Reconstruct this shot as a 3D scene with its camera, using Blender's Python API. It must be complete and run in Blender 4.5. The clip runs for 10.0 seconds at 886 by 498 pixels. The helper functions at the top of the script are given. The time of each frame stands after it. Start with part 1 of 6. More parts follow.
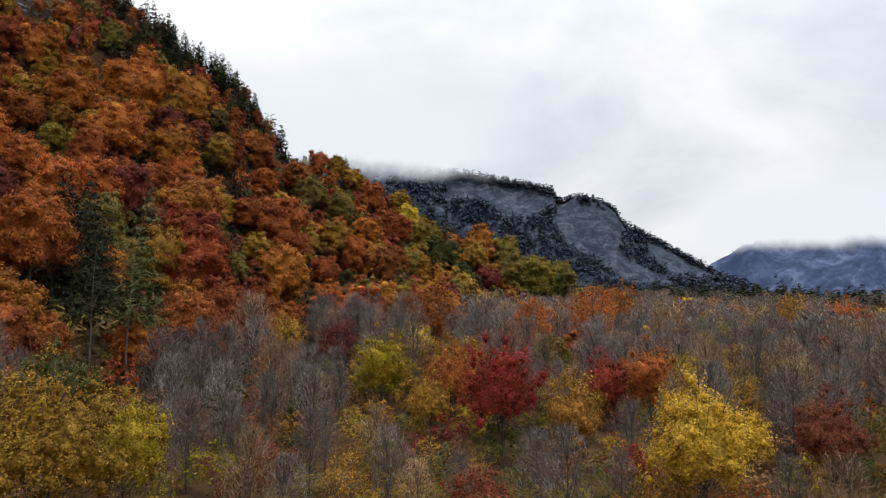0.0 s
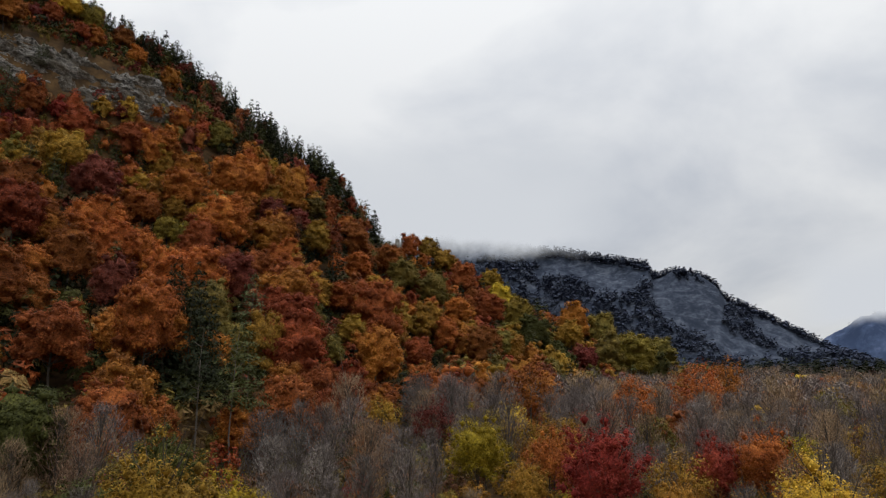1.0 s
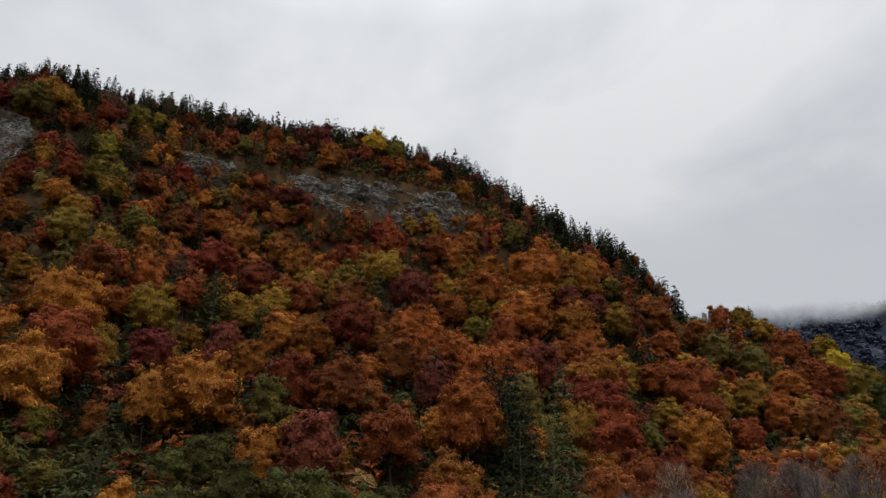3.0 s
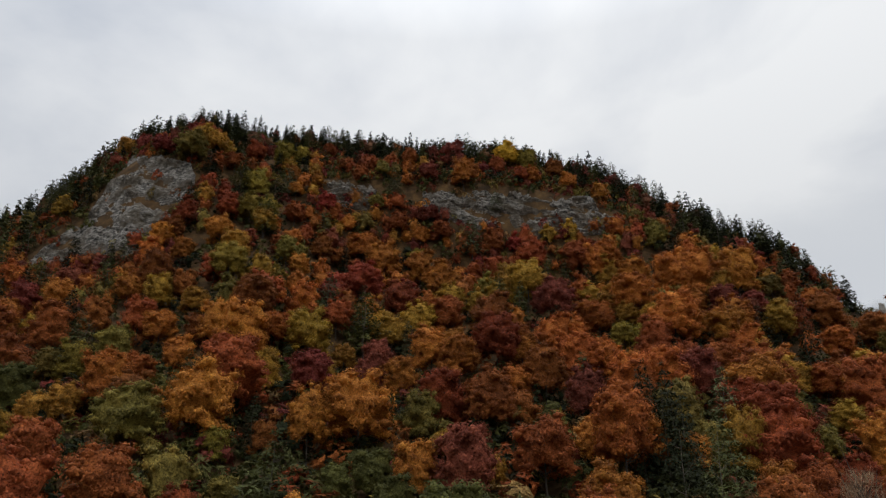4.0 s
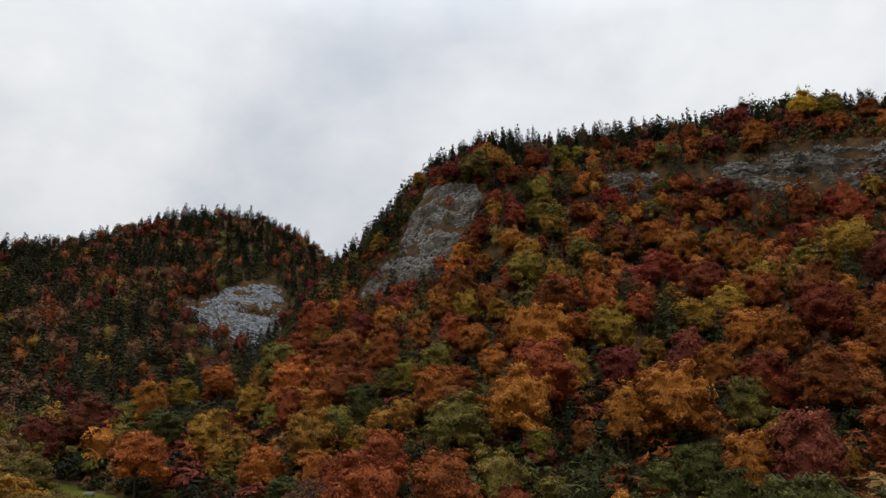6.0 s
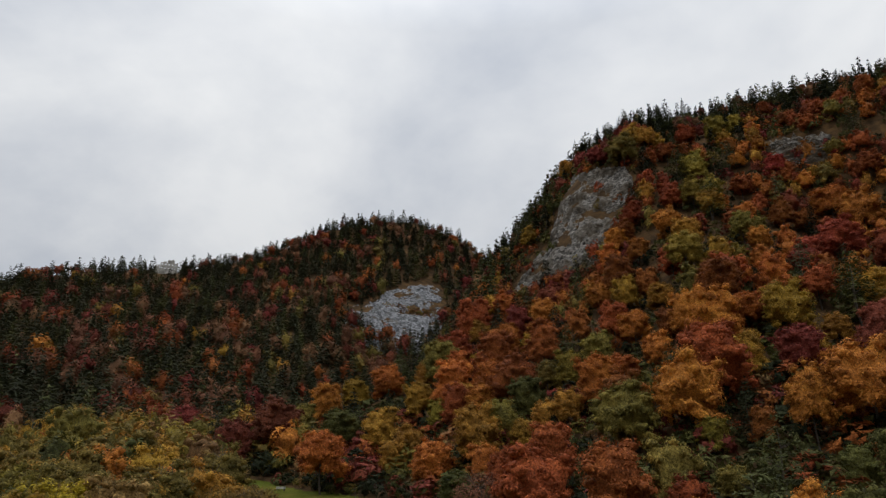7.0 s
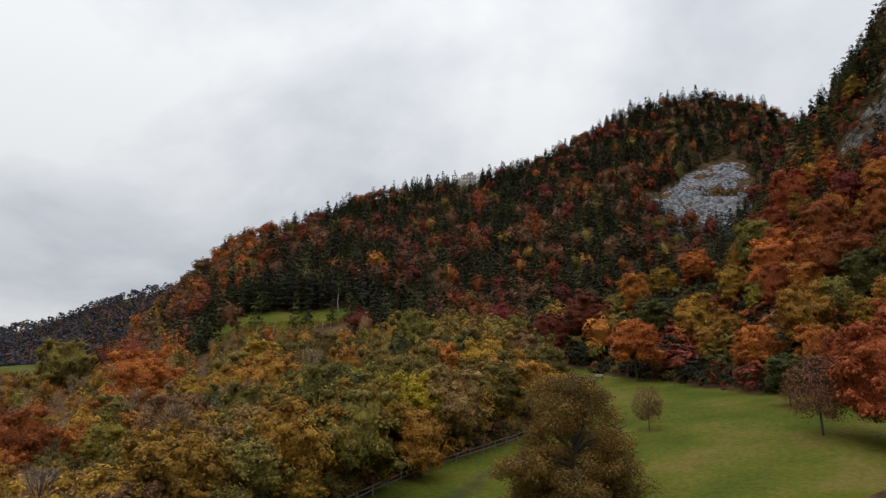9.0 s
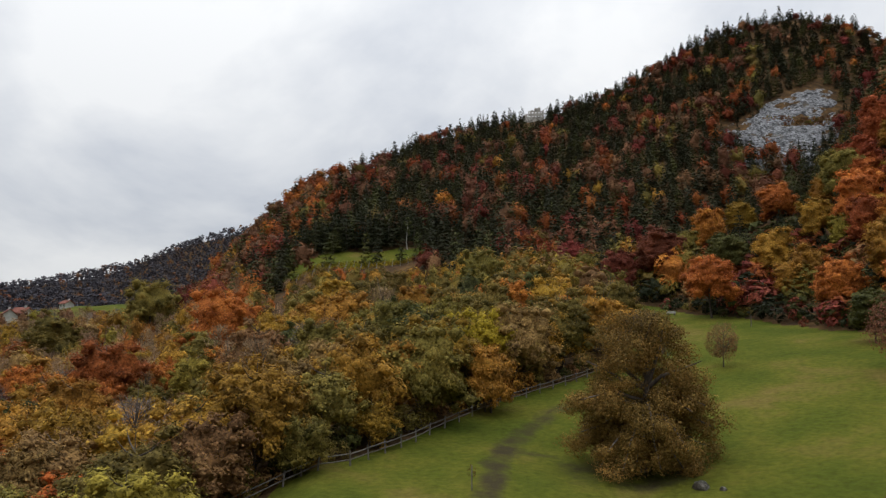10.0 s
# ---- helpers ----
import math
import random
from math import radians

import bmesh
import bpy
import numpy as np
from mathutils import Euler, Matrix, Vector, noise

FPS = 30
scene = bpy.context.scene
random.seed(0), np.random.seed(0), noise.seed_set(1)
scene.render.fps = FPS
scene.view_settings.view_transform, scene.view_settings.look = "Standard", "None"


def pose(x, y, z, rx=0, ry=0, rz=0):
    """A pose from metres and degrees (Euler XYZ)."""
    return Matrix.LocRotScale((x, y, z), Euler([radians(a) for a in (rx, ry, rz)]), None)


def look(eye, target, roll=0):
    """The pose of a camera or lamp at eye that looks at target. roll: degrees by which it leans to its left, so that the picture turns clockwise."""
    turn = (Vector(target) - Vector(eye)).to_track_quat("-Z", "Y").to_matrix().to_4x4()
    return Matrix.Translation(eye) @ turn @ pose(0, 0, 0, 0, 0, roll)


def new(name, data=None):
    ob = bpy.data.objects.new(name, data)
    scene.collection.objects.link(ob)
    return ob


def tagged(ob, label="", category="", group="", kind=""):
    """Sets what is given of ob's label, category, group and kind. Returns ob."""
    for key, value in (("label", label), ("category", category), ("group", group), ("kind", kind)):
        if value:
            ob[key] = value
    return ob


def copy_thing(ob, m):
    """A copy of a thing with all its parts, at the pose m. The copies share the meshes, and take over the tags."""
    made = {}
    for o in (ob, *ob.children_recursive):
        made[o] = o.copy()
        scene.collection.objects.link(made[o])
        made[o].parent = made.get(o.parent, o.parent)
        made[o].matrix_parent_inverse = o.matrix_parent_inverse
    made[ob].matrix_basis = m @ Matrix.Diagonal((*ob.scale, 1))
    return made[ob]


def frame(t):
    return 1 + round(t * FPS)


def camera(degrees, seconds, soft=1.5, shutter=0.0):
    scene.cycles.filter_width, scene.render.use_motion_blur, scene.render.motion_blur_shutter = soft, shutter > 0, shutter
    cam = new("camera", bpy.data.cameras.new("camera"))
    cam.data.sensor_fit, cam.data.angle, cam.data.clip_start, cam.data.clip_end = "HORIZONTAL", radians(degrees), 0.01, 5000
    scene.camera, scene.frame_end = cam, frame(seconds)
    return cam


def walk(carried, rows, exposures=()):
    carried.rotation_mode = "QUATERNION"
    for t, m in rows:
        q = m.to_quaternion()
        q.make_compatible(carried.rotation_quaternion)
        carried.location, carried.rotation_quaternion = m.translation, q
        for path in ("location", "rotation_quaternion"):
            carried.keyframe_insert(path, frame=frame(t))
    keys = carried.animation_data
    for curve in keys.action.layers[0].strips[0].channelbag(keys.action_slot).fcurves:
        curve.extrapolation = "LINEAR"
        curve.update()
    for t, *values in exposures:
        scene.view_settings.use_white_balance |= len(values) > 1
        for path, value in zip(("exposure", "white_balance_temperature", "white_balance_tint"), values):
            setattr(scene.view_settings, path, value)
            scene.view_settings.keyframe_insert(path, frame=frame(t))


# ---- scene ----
cam = camera(64.1, 10.0, soft=1.25)
PATH = [
    (0, (-0.00, -0.00, -0.00), (-0.00, 99.10, 13.37), -0.07),
    (0.5, (0.00, -0.11, 0.00), (-6.90, 97.86, 18.83), -0.14),
    (1, (-0.01, -0.21, 0.02), (-12.67, 95.95, 24.37), -0.19),
    (1.5, (-0.01, -0.28, 0.07), (-19.22, 93.33, 29.54), -0.26),
    (2, (-0.06, -0.32, 0.12), (-30.14, 89.29, 32.77), -0.23),
    (2.5, (-0.14, -0.33, 0.16), (-40.85, 84.26, 34.62), -0.20),
    (2.7, (-0.17, -0.32, 0.18), (-44.68, 82.06, 35.28), -0.14),
    (3.8, (-0.32, -0.18, 0.32), (-62.00, 69.19, 37.52), -0.18),
    (4, (-0.34, -0.16, 0.33), (-64.97, 66.41, 37.63), -0.02),
    (4.5, (-0.35, -0.15, 0.35), (-71.83, 59.00, 37.66), 0.06),
    (5, (-0.29, -0.13, 0.33), (-77.80, 50.87, 37.63), 0.09),
    (5.2, (-0.23, -0.10, 0.32), (-79.90, 47.50, 37.56), 0.14),
    (6.3, (0.34, 0.33, 0.25), (-88.56, 27.18, 37.35), 0.08),
    (6.5, (0.41, 0.40, 0.23), (-89.68, 23.12, 37.22), 0.18),
    (7, (0.50, 0.52, 0.15), (-91.87, 12.73, 36.45), 0.13),
    (7.5, (0.52, 0.58, 0.08), (-93.61, 2.08, 33.81), 0.05),
    (8, (0.48, 0.56, 0.03), (-94.45, -8.63, 30.12), 0.08),
    (8.5, (0.41, 0.51, -0.04), (-94.04, -19.32, 26.15), 0.15),
    (9, (0.32, 0.44, -0.12), (-92.95, -28.04, 21.98), 0.35),
    (9.5, (0.22, 0.37, -0.19), (-92.08, -33.70, 17.70), 0.44),
    (10, (0.11, 0.31, -0.24), (-91.43, -37.59, 13.35), 0.45),
]
walk(cam, [(t, look(eye, target, roll)) for t, eye, target, roll in PATH],
     [(0, 0.09), (0.5, -0.15), (1.0, -0.33), (2.5, -0.57), (4.0, -0.42), (4.6, -0.3), (7.5, -0.45), (9.0, -0.25), (10.0, -0.1)])

# ---- light: an overcast autumn sky ----
world = bpy.data.worlds.new("overcast_sky")
scene.world = world
world.use_nodes = True
wt = world.node_tree
wt.nodes.clear()


def wnode(kind, **values):
    n = wt.nodes.new(kind)
    for k, v in values.items():
        n.inputs[k].default_value = v
    return n


w_out = wnode("ShaderNodeOutputWorld")
w_bg = wnode("ShaderNodeBackground", Strength=1.0)
w_sky = wnode("ShaderNodeTexSky")
w_sky.sky_type, w_sky.sun_disc = "NISHITA", False
w_sky.sun_elevation, w_sky.sun_rotation = radians(64), radians(144)
w_dim = wnode("ShaderNodeVectorMath")
w_dim.operation = "SCALE"
w_dim.inputs["Scale"].default_value = 0.08
w_co = wnode("ShaderNodeTexCoord")
w_sep = wnode("ShaderNodeSeparateXYZ")
w_up = wnode("ShaderNodeMath")
w_up.operation = "ADD"
w_up.inputs[1].default_value = 0.42
w_max = wnode("ShaderNodeMath")
w_max.operation = "MAXIMUM"
w_max.inputs[1].default_value = 0.08
w_div = wnode("ShaderNodeVectorMath")
w_div.operation = "DIVIDE"
w_n1 = wnode("ShaderNodeTexNoise", Scale=1.9, Detail=6.0, Roughness=0.52, Distortion=0.25)
w_ramp = wnode("ShaderNodeValToRGB")
w_ramp.color_ramp.elements[0].position, w_ramp.color_ramp.elements[0].color = 0.36, (0.62, 0.66, 0.73, 1)
w_ramp.color_ramp.elements[1].position, w_ramp.color_ramp.elements[1].color = 0.62, (0.95, 0.965, 0.98, 1)
w_mix = wnode("ShaderNodeMix", Factor=0.93)
w_mix.data_type = "RGBA"
wl = wt.links.new
wl(w_co.outputs["Generated"], w_sep.inputs[0])
wl(w_sep.outputs["Z"], w_up.inputs[0])
wl(w_up.outputs[0], w_max.inputs[0])
wl(w_co.outputs["Generated"], w_div.inputs[0])
wl(w_max.outputs[0], w_div.inputs[1])
wl(w_div.outputs[0], w_n1.inputs["Vector"])
wl(w_n1.outputs["Fac"], w_ramp.inputs[0])
wl(w_sky.outputs[0], w_dim.inputs[0])
wl(w_dim.outputs[0], w_mix.inputs["A"])
wl(w_ramp.outputs[0], w_mix.inputs["B"])
w_rise = wnode("ShaderNodeMapRange")
w_rise.inputs["From Min"].default_value, w_rise.inputs["From Max"].default_value = 0.05, 1.0
w_rise.inputs["To Min"].default_value, w_rise.inputs["To Max"].default_value = 0.84, 1.65
wl(w_sep.outputs["Z"], w_rise.inputs[0])
w_top = wnode("ShaderNodeMapRange")
w_top.inputs["From Min"].default_value, w_top.inputs["From Max"].default_value = 0.62, 1.0
w_top.inputs["To Min"].default_value, w_top.inputs["To Max"].default_value = 0.0, 2.1
wl(w_sep.outputs["Z"], w_top.inputs[0])
w_sum = wnode("ShaderNodeMath")
w_sum.operation = "ADD"
wl(w_rise.outputs[0], w_sum.inputs[0])
wl(w_top.outputs[0], w_sum.inputs[1])
wl(w_sum.outputs[0], w_bg.inputs["Strength"])
wl(w_mix.outputs["Result"], w_bg.inputs["Color"])
wl(w_bg.outputs[0], w_out.inputs[0])

sun = new("sun", bpy.data.lights.new("sun", "SUN"))
sun.data.energy, sun.data.angle, sun.data.color = 0.5, radians(25), (1.0, 0.97, 0.93)
sun.matrix_world = look((40, -55, 140), (0, 0, 0))


# ---- materials ----
def material(name, rough=0.8):
    m = bpy.data.materials.new(name)
    m.use_nodes = True
    b = m.node_tree.nodes["Principled BSDF"]
    b.inputs["Roughness"].default_value = rough
    b.inputs["Specular IOR Level"].default_value = 0.25
    return m, m.node_tree, b


def nd(tree, kind, **values):
    n = tree.nodes.new(kind)
    for k, v in values.items():
        n.inputs[k].default_value = v
    return n


def ramp(tree, stops):
    n = tree.nodes.new("ShaderNodeValToRGB")
    els = n.color_ramp.elements
    while len(els) < len(stops):
        els.new(0.5)
    for e, (p, c) in zip(els, stops):
        e.position, e.color = p, (*c, 1)
    return n


def foliage(name, dark, mid, light, through_light=0.15, gaps=0.41):
    """Leaves: each spray has its own tone, each tree its own shift, with broad drifts of colour across a crown."""
    m, tree, b = material(name, 0.8)
    b.inputs["Specular IOR Level"].default_value = 0.12
    geo, info = nd(tree, "ShaderNodeNewGeometry"), nd(tree, "ShaderNodeObjectInfo")
    big = nd(tree, "ShaderNodeTexNoise", Scale=0.26, Detail=3.0, Roughness=0.6)
    tree.links.new(geo.outputs["Position"], big.inputs["Vector"])
    add = nd(tree, "ShaderNodeMath")
    add.operation = "MULTIPLY_ADD"
    add.inputs[1].default_value = 0.36
    tree.links.new(geo.outputs["Random Per Island"], add.inputs[0])
    drift = nd(tree, "ShaderNodeMath")
    drift.operation = "MULTIPLY_ADD"
    drift.inputs[1].default_value = 0.9
    drift.inputs[2].default_value = -0.22
    tree.links.new(big.outputs["Fac"], drift.inputs[0])
    tree.links.new(drift.outputs[0], add.inputs[2])
    r = ramp(tree, [(0.1, dark), (0.48, mid), (0.9, light)])
    tree.links.new(add.outputs[0], r.inputs[0])
    hsv = nd(tree, "ShaderNodeHueSaturation")
    hue = nd(tree, "ShaderNodeMapRange")
    hue.inputs["To Min"].default_value, hue.inputs["To Max"].default_value = 0.488, 0.512
    val = nd(tree, "ShaderNodeMapRange")
    val.inputs["To Min"].default_value, val.inputs["To Max"].default_value = 0.66, 1.16
    own = nd(tree, "ShaderNodeAttribute")
    own.attribute_name = "tone"
    tone = nd(tree, "ShaderNodeMath")
    tone.operation = "ADD"
    tree.links.new(info.outputs["Random"], tone.inputs[0])
    tree.links.new(own.outputs["Fac"], tone.inputs[1])
    turn = nd(tree, "ShaderNodeMath")
    turn.operation = "FRACT"
    tree.links.new(tone.outputs[0], turn.inputs[0])
    again = nd(tree, "ShaderNodeMath")
    again.operation = "MULTIPLY"
    again.inputs[1].default_value = 7.3
    tree.links.new(tone.outputs[0], again.inputs[0])
    lot = nd(tree, "ShaderNodeMath")
    lot.operation = "FRACT"
    tree.links.new(again.outputs[0], lot.inputs[0])
    tree.links.new(turn.outputs[0], hue.inputs[0])
    tree.links.new(lot.outputs[0], val.inputs[0])
    tree.links.new(hue.outputs[0], hsv.inputs["Hue"])
    tree.links.new(val.outputs[0], hsv.inputs["Value"])
    fine = nd(tree, "ShaderNodeTexNoise", Scale=3.2, Detail=3.0, Roughness=0.7)
    tree.links.new(geo.outputs["Position"], fine.inputs["Vector"])
    speck = nd(tree, "ShaderNodeMapRange")
    speck.inputs["From Min"].default_value, speck.inputs["From Max"].default_value = 0.34, 0.66
    speck.inputs["To Min"].default_value, speck.inputs["To Max"].default_value = 0.36, 1.5
    tree.links.new(fine.outputs["Fac"], speck.inputs[0])
    dapple = nd(tree, "ShaderNodeHueSaturation")
    tree.links.new(speck.outputs[0], dapple.inputs["Value"])
    tree.links.new(r.outputs[0], dapple.inputs["Color"])
    tree.links.new(dapple.outputs[0], hsv.inputs["Color"])
    tree.links.new(hsv.outputs[0], b.inputs["Base Color"])
    tr = nd(tree, "ShaderNodeBsdfTranslucent")
    tree.links.new(hsv.outputs[0], tr.inputs["Color"])
    mix = nd(tree, "ShaderNodeMixShader", Fac=through_light)
    tree.links.new(b.outputs[0], mix.inputs[1])
    tree.links.new(tr.outputs[0], mix.inputs[2])
    if gaps:
        hole = nd(tree, "ShaderNodeTexNoise", Scale=6.5, Detail=2.0, Roughness=0.6)
        tree.links.new(geo.outputs["Position"], hole.inputs["Vector"])
        edge = nd(tree, "ShaderNodeMath")
        edge.operation = "GREATER_THAN"
        edge.inputs[1].default_value = gaps
        tree.links.new(hole.outputs["Fac"], edge.inputs[0])
        air = nd(tree, "ShaderNodeBsdfTransparent")
        leafy = nd(tree, "ShaderNodeMixShader")
        tree.links.new(edge.outputs[0], leafy.inputs[0])
        tree.links.new(air.outputs[0], leafy.inputs[1])
        tree.links.new(mix.outputs[0], leafy.inputs[2])
        mix = leafy
    tree.links.new(mix.outputs[0], tree.nodes["Material Output"].inputs[0])
    return m


LEAF = {
    "rust": foliage("rust_leaves", (0.118, 0.032, 0.011), (0.300, 0.082, 0.023), (0.480, 0.155, 0.038)),
    "orange": foliage("orange_leaves", (0.180, 0.053, 0.015), (0.445, 0.146, 0.028), (0.650, 0.275, 0.046)),
    "gold": foliage("golden_leaves", (0.145, 0.083, 0.016), (0.390, 0.205, 0.030), (0.610, 0.355, 0.048)),
    "yellow": foliage("yellow_leaves", (0.44, 0.27, 0.025), (0.80, 0.54, 0.055), (0.90, 0.70, 0.13), 0.25, 0.37),
    "lime": foliage("yellow_green_leaves", (0.145, 0.111, 0.009), (0.340, 0.246, 0.017), (0.527, 0.399, 0.043)),
    "moss": foliage("moss_yellow_leaves", (0.100, 0.082, 0.016), (0.265, 0.195, 0.030), (0.440, 0.325, 0.050)),
    "olive": foliage("olive_leaves", (0.075, 0.065, 0.017), (0.205, 0.155, 0.034), (0.375, 0.245, 0.050)),
    "green": foliage("green_leaves", (0.044, 0.047, 0.014), (0.090, 0.089, 0.023), (0.165, 0.150, 0.036)),
    "wine": foliage("dark_red_leaves", (0.095, 0.023, 0.016), (0.215, 0.053, 0.032), (0.340, 0.096, 0.050)),
    "red": foliage("red_leaves", (0.125, 0.024, 0.014), (0.295, 0.056, 0.028), (0.425, 0.110, 0.040)),
    "larch": foliage("pale_needles", (0.062, 0.070, 0.030), (0.118, 0.126, 0.056), (0.185, 0.186, 0.085), 0.15),
    "fir": foliage("fir_needles", (0.026, 0.028, 0.015), (0.050, 0.053, 0.026), (0.086, 0.086, 0.040), 0.1),
    "spruce": foliage("spruce_needles", (0.011, 0.013, 0.006), (0.026, 0.031, 0.012), (0.052, 0.058, 0.022), 0.1),
    "pine": foliage("pine_needles", (0.041, 0.044, 0.014), (0.084, 0.088, 0.028), (0.143, 0.143, 0.046), 0.1),
    "twig": foliage("bare_twigs", (0.099, 0.079, 0.069), (0.207, 0.168, 0.147), (0.367, 0.307, 0.269), 0.0, 0.0),
    "dry": foliage("dry_brown_leaves", (0.140, 0.078, 0.032), (0.270, 0.151, 0.054), (0.410, 0.259, 0.097)),
    "oak": foliage("oak_leaves", (0.135, 0.094, 0.024), (0.270, 0.168, 0.040), (0.440, 0.235, 0.055), 0.2, 0.36),
    "russet": foliage("russet_leaves", (0.103, 0.048, 0.025), (0.213, 0.099, 0.048), (0.333, 0.161, 0.076), 0.1, 0.36),
    # far hill trees: the haze before them is put into this grey-violet
    "haze": foliage("haze_tinted_wood", (0.052, 0.050, 0.060), (0.078, 0.073, 0.085), (0.105, 0.094, 0.104), 0.0, 0.0),
    # needles lightened and blued: distance haze is part of this colour
    "hazed_conifer": foliage("hazed_conifers", (0.035, 0.045, 0.069), (0.069, 0.086, 0.126), (0.120, 0.131, 0.171), 0.0, 0.0),
    "bark_twig": foliage("brown_twigs", (0.166, 0.106, 0.064), (0.330, 0.217, 0.127), (0.510, 0.346, 0.196), 0.0, 0.0),
}


def noisy(name, stops, scale, rough=0.85, bump=0.0, stretch=(1, 1, 1), fine=8.0, dist=0.0):
    m, tree, b = material(name, rough)
    co = nd(tree, "ShaderNodeTexCoord")
    mp = nd(tree, "ShaderNodeMapping")
    mp.inputs["Scale"].default_value = stretch
    tree.links.new(co.outputs["Object"], mp.inputs[0])
    n1 = nd(tree, "ShaderNodeTexNoise", Scale=scale, Detail=8.0, Roughness=0.62, Distortion=dist)
    n2 = nd(tree, "ShaderNodeTexNoise", Scale=scale * fine, Detail=4.0)
    tree.links.new(mp.outputs[0], n1.inputs["Vector"])
    tree.links.new(mp.outputs[0], n2.inputs["Vector"])
    mix = nd(tree, "ShaderNodeMath")
    mix.operation = "MULTIPLY_ADD"
    mix.inputs[1].default_value = 0.35
    sub = nd(tree, "ShaderNodeMath")
    sub.operation = "SUBTRACT"
    sub.inputs[1].default_value = 0.175
    tree.links.new(n1.outputs["Fac"], sub.inputs[0])
    tree.links.new(n2.outputs["Fac"], mix.inputs[0])
    tree.links.new(sub.outputs[0], mix.inputs[2])
    r = ramp(tree, stops)
    tree.links.new(mix.outputs[0], r.inputs[0])
    tree.links.new(r.outputs[0], b.inputs["Base Color"])
    if bump:
        bp = nd(tree, "ShaderNodeBump", Strength=bump, Distance=0.6)
        tree.links.new(mix.outputs[0], bp.inputs["Height"])
        tree.links.new(bp.outputs[0], b.inputs["Normal"])
    return m


BARK = noisy("grey_bark", [(0.3, (0.040, 0.031, 0.024)), (0.7, (0.125, 0.102, 0.080))], 1.5, 0.9, 0.4, (3, 3, 0.6))
STEM = noisy("pine_bark", [(0.3, (0.09, 0.075, 0.06)), (0.7, (0.26, 0.22, 0.18))], 1.5, 0.9, 0.3, (2, 2, 0.8))
PALE_BARK = noisy("pale_bark", [(0.3, (0.16, 0.15, 0.13)), (0.7, (0.42, 0.40, 0.37))], 1.5, 0.9, 0.3, (2, 2, 0.8))


def rock_material(name, tone, bed, bare=0.0):
    """Bedded limestone: slanting dark joints, pale weathered ribs and brown-green growth in patches."""
    m, tree, b = material(name, 0.92)
    co = nd(tree, "ShaderNodeTexCoord")
    warp = nd(tree, "ShaderNodeTexNoise", Scale=0.06, Detail=4.0)
    tree.links.new(co.outputs["Object"], warp.inputs["Vector"])
    shift = nd(tree, "ShaderNodeVectorMath")
    shift.operation = "MULTIPLY_ADD"
    shift.inputs[1].default_value = (6, 6, 6)
    tree.links.new(warp.outputs["Color"], shift.inputs[0])
    tree.links.new(co.outputs["Object"], shift.inputs[2])
    turn = nd(tree, "ShaderNodeMapping")
    turn.inputs["Rotation"].default_value = (radians(18), radians(-22), radians(20))
    turn.inputs["Scale"].default_value = (0.5, 0.5, 1.0)
    tree.links.new(shift.outputs[0], turn.inputs[0])
    beds = nd(tree, "ShaderNodeTexNoise", Scale=bed, Detail=9.0, Roughness=0.76)
    tree.links.new(turn.outputs[0], beds.inputs["Vector"])
    r = ramp(tree, [(0.40, tuple(0.10 * t for t in tone)), (0.475, tuple(0.40 * t for t in tone)), (0.53, tuple(0.85 * t for t in tone)), (0.61, tuple(1.35 * t for t in tone))])
    tree.links.new(beds.outputs["Fac"], r.inputs[0])
    grow = nd(tree, "ShaderNodeTexNoise", Scale=0.11, Detail=7.0, Roughness=0.6)
    tree.links.new(co.outputs["Object"], grow.inputs["Vector"])
    cover = ramp(tree, [(0.45 + bare, (0, 0, 0)), (0.57 + bare, (0.85, 0.85, 0.85))])
    tree.links.new(grow.outputs["Fac"], cover.inputs[0])
    mix = nd(tree, "ShaderNodeMix")
    mix.data_type = "RGBA"
    mix.inputs["B"].default_value = (0.092, 0.073, 0.050, 1)
    tree.links.new(cover.outputs[0], mix.inputs["Factor"])
    tree.links.new(r.outputs[0], mix.inputs["A"])
    tree.links.new(mix.outputs["Result"], b.inputs["Base Color"])
    bp = nd(tree, "ShaderNodeBump", Strength=1.0, Distance=1.2)
    tree.links.new(beds.outputs["Fac"], bp.inputs["Height"])
    tree.links.new(bp.outputs[0], b.inputs["Normal"])
    return m


ROCK = rock_material("limestone", (0.275, 0.252, 0.220), 1.25)
SLAB_ROCK = rock_material("grey_slab_rock", (0.255, 0.257, 0.264), 0.8, 0.1)


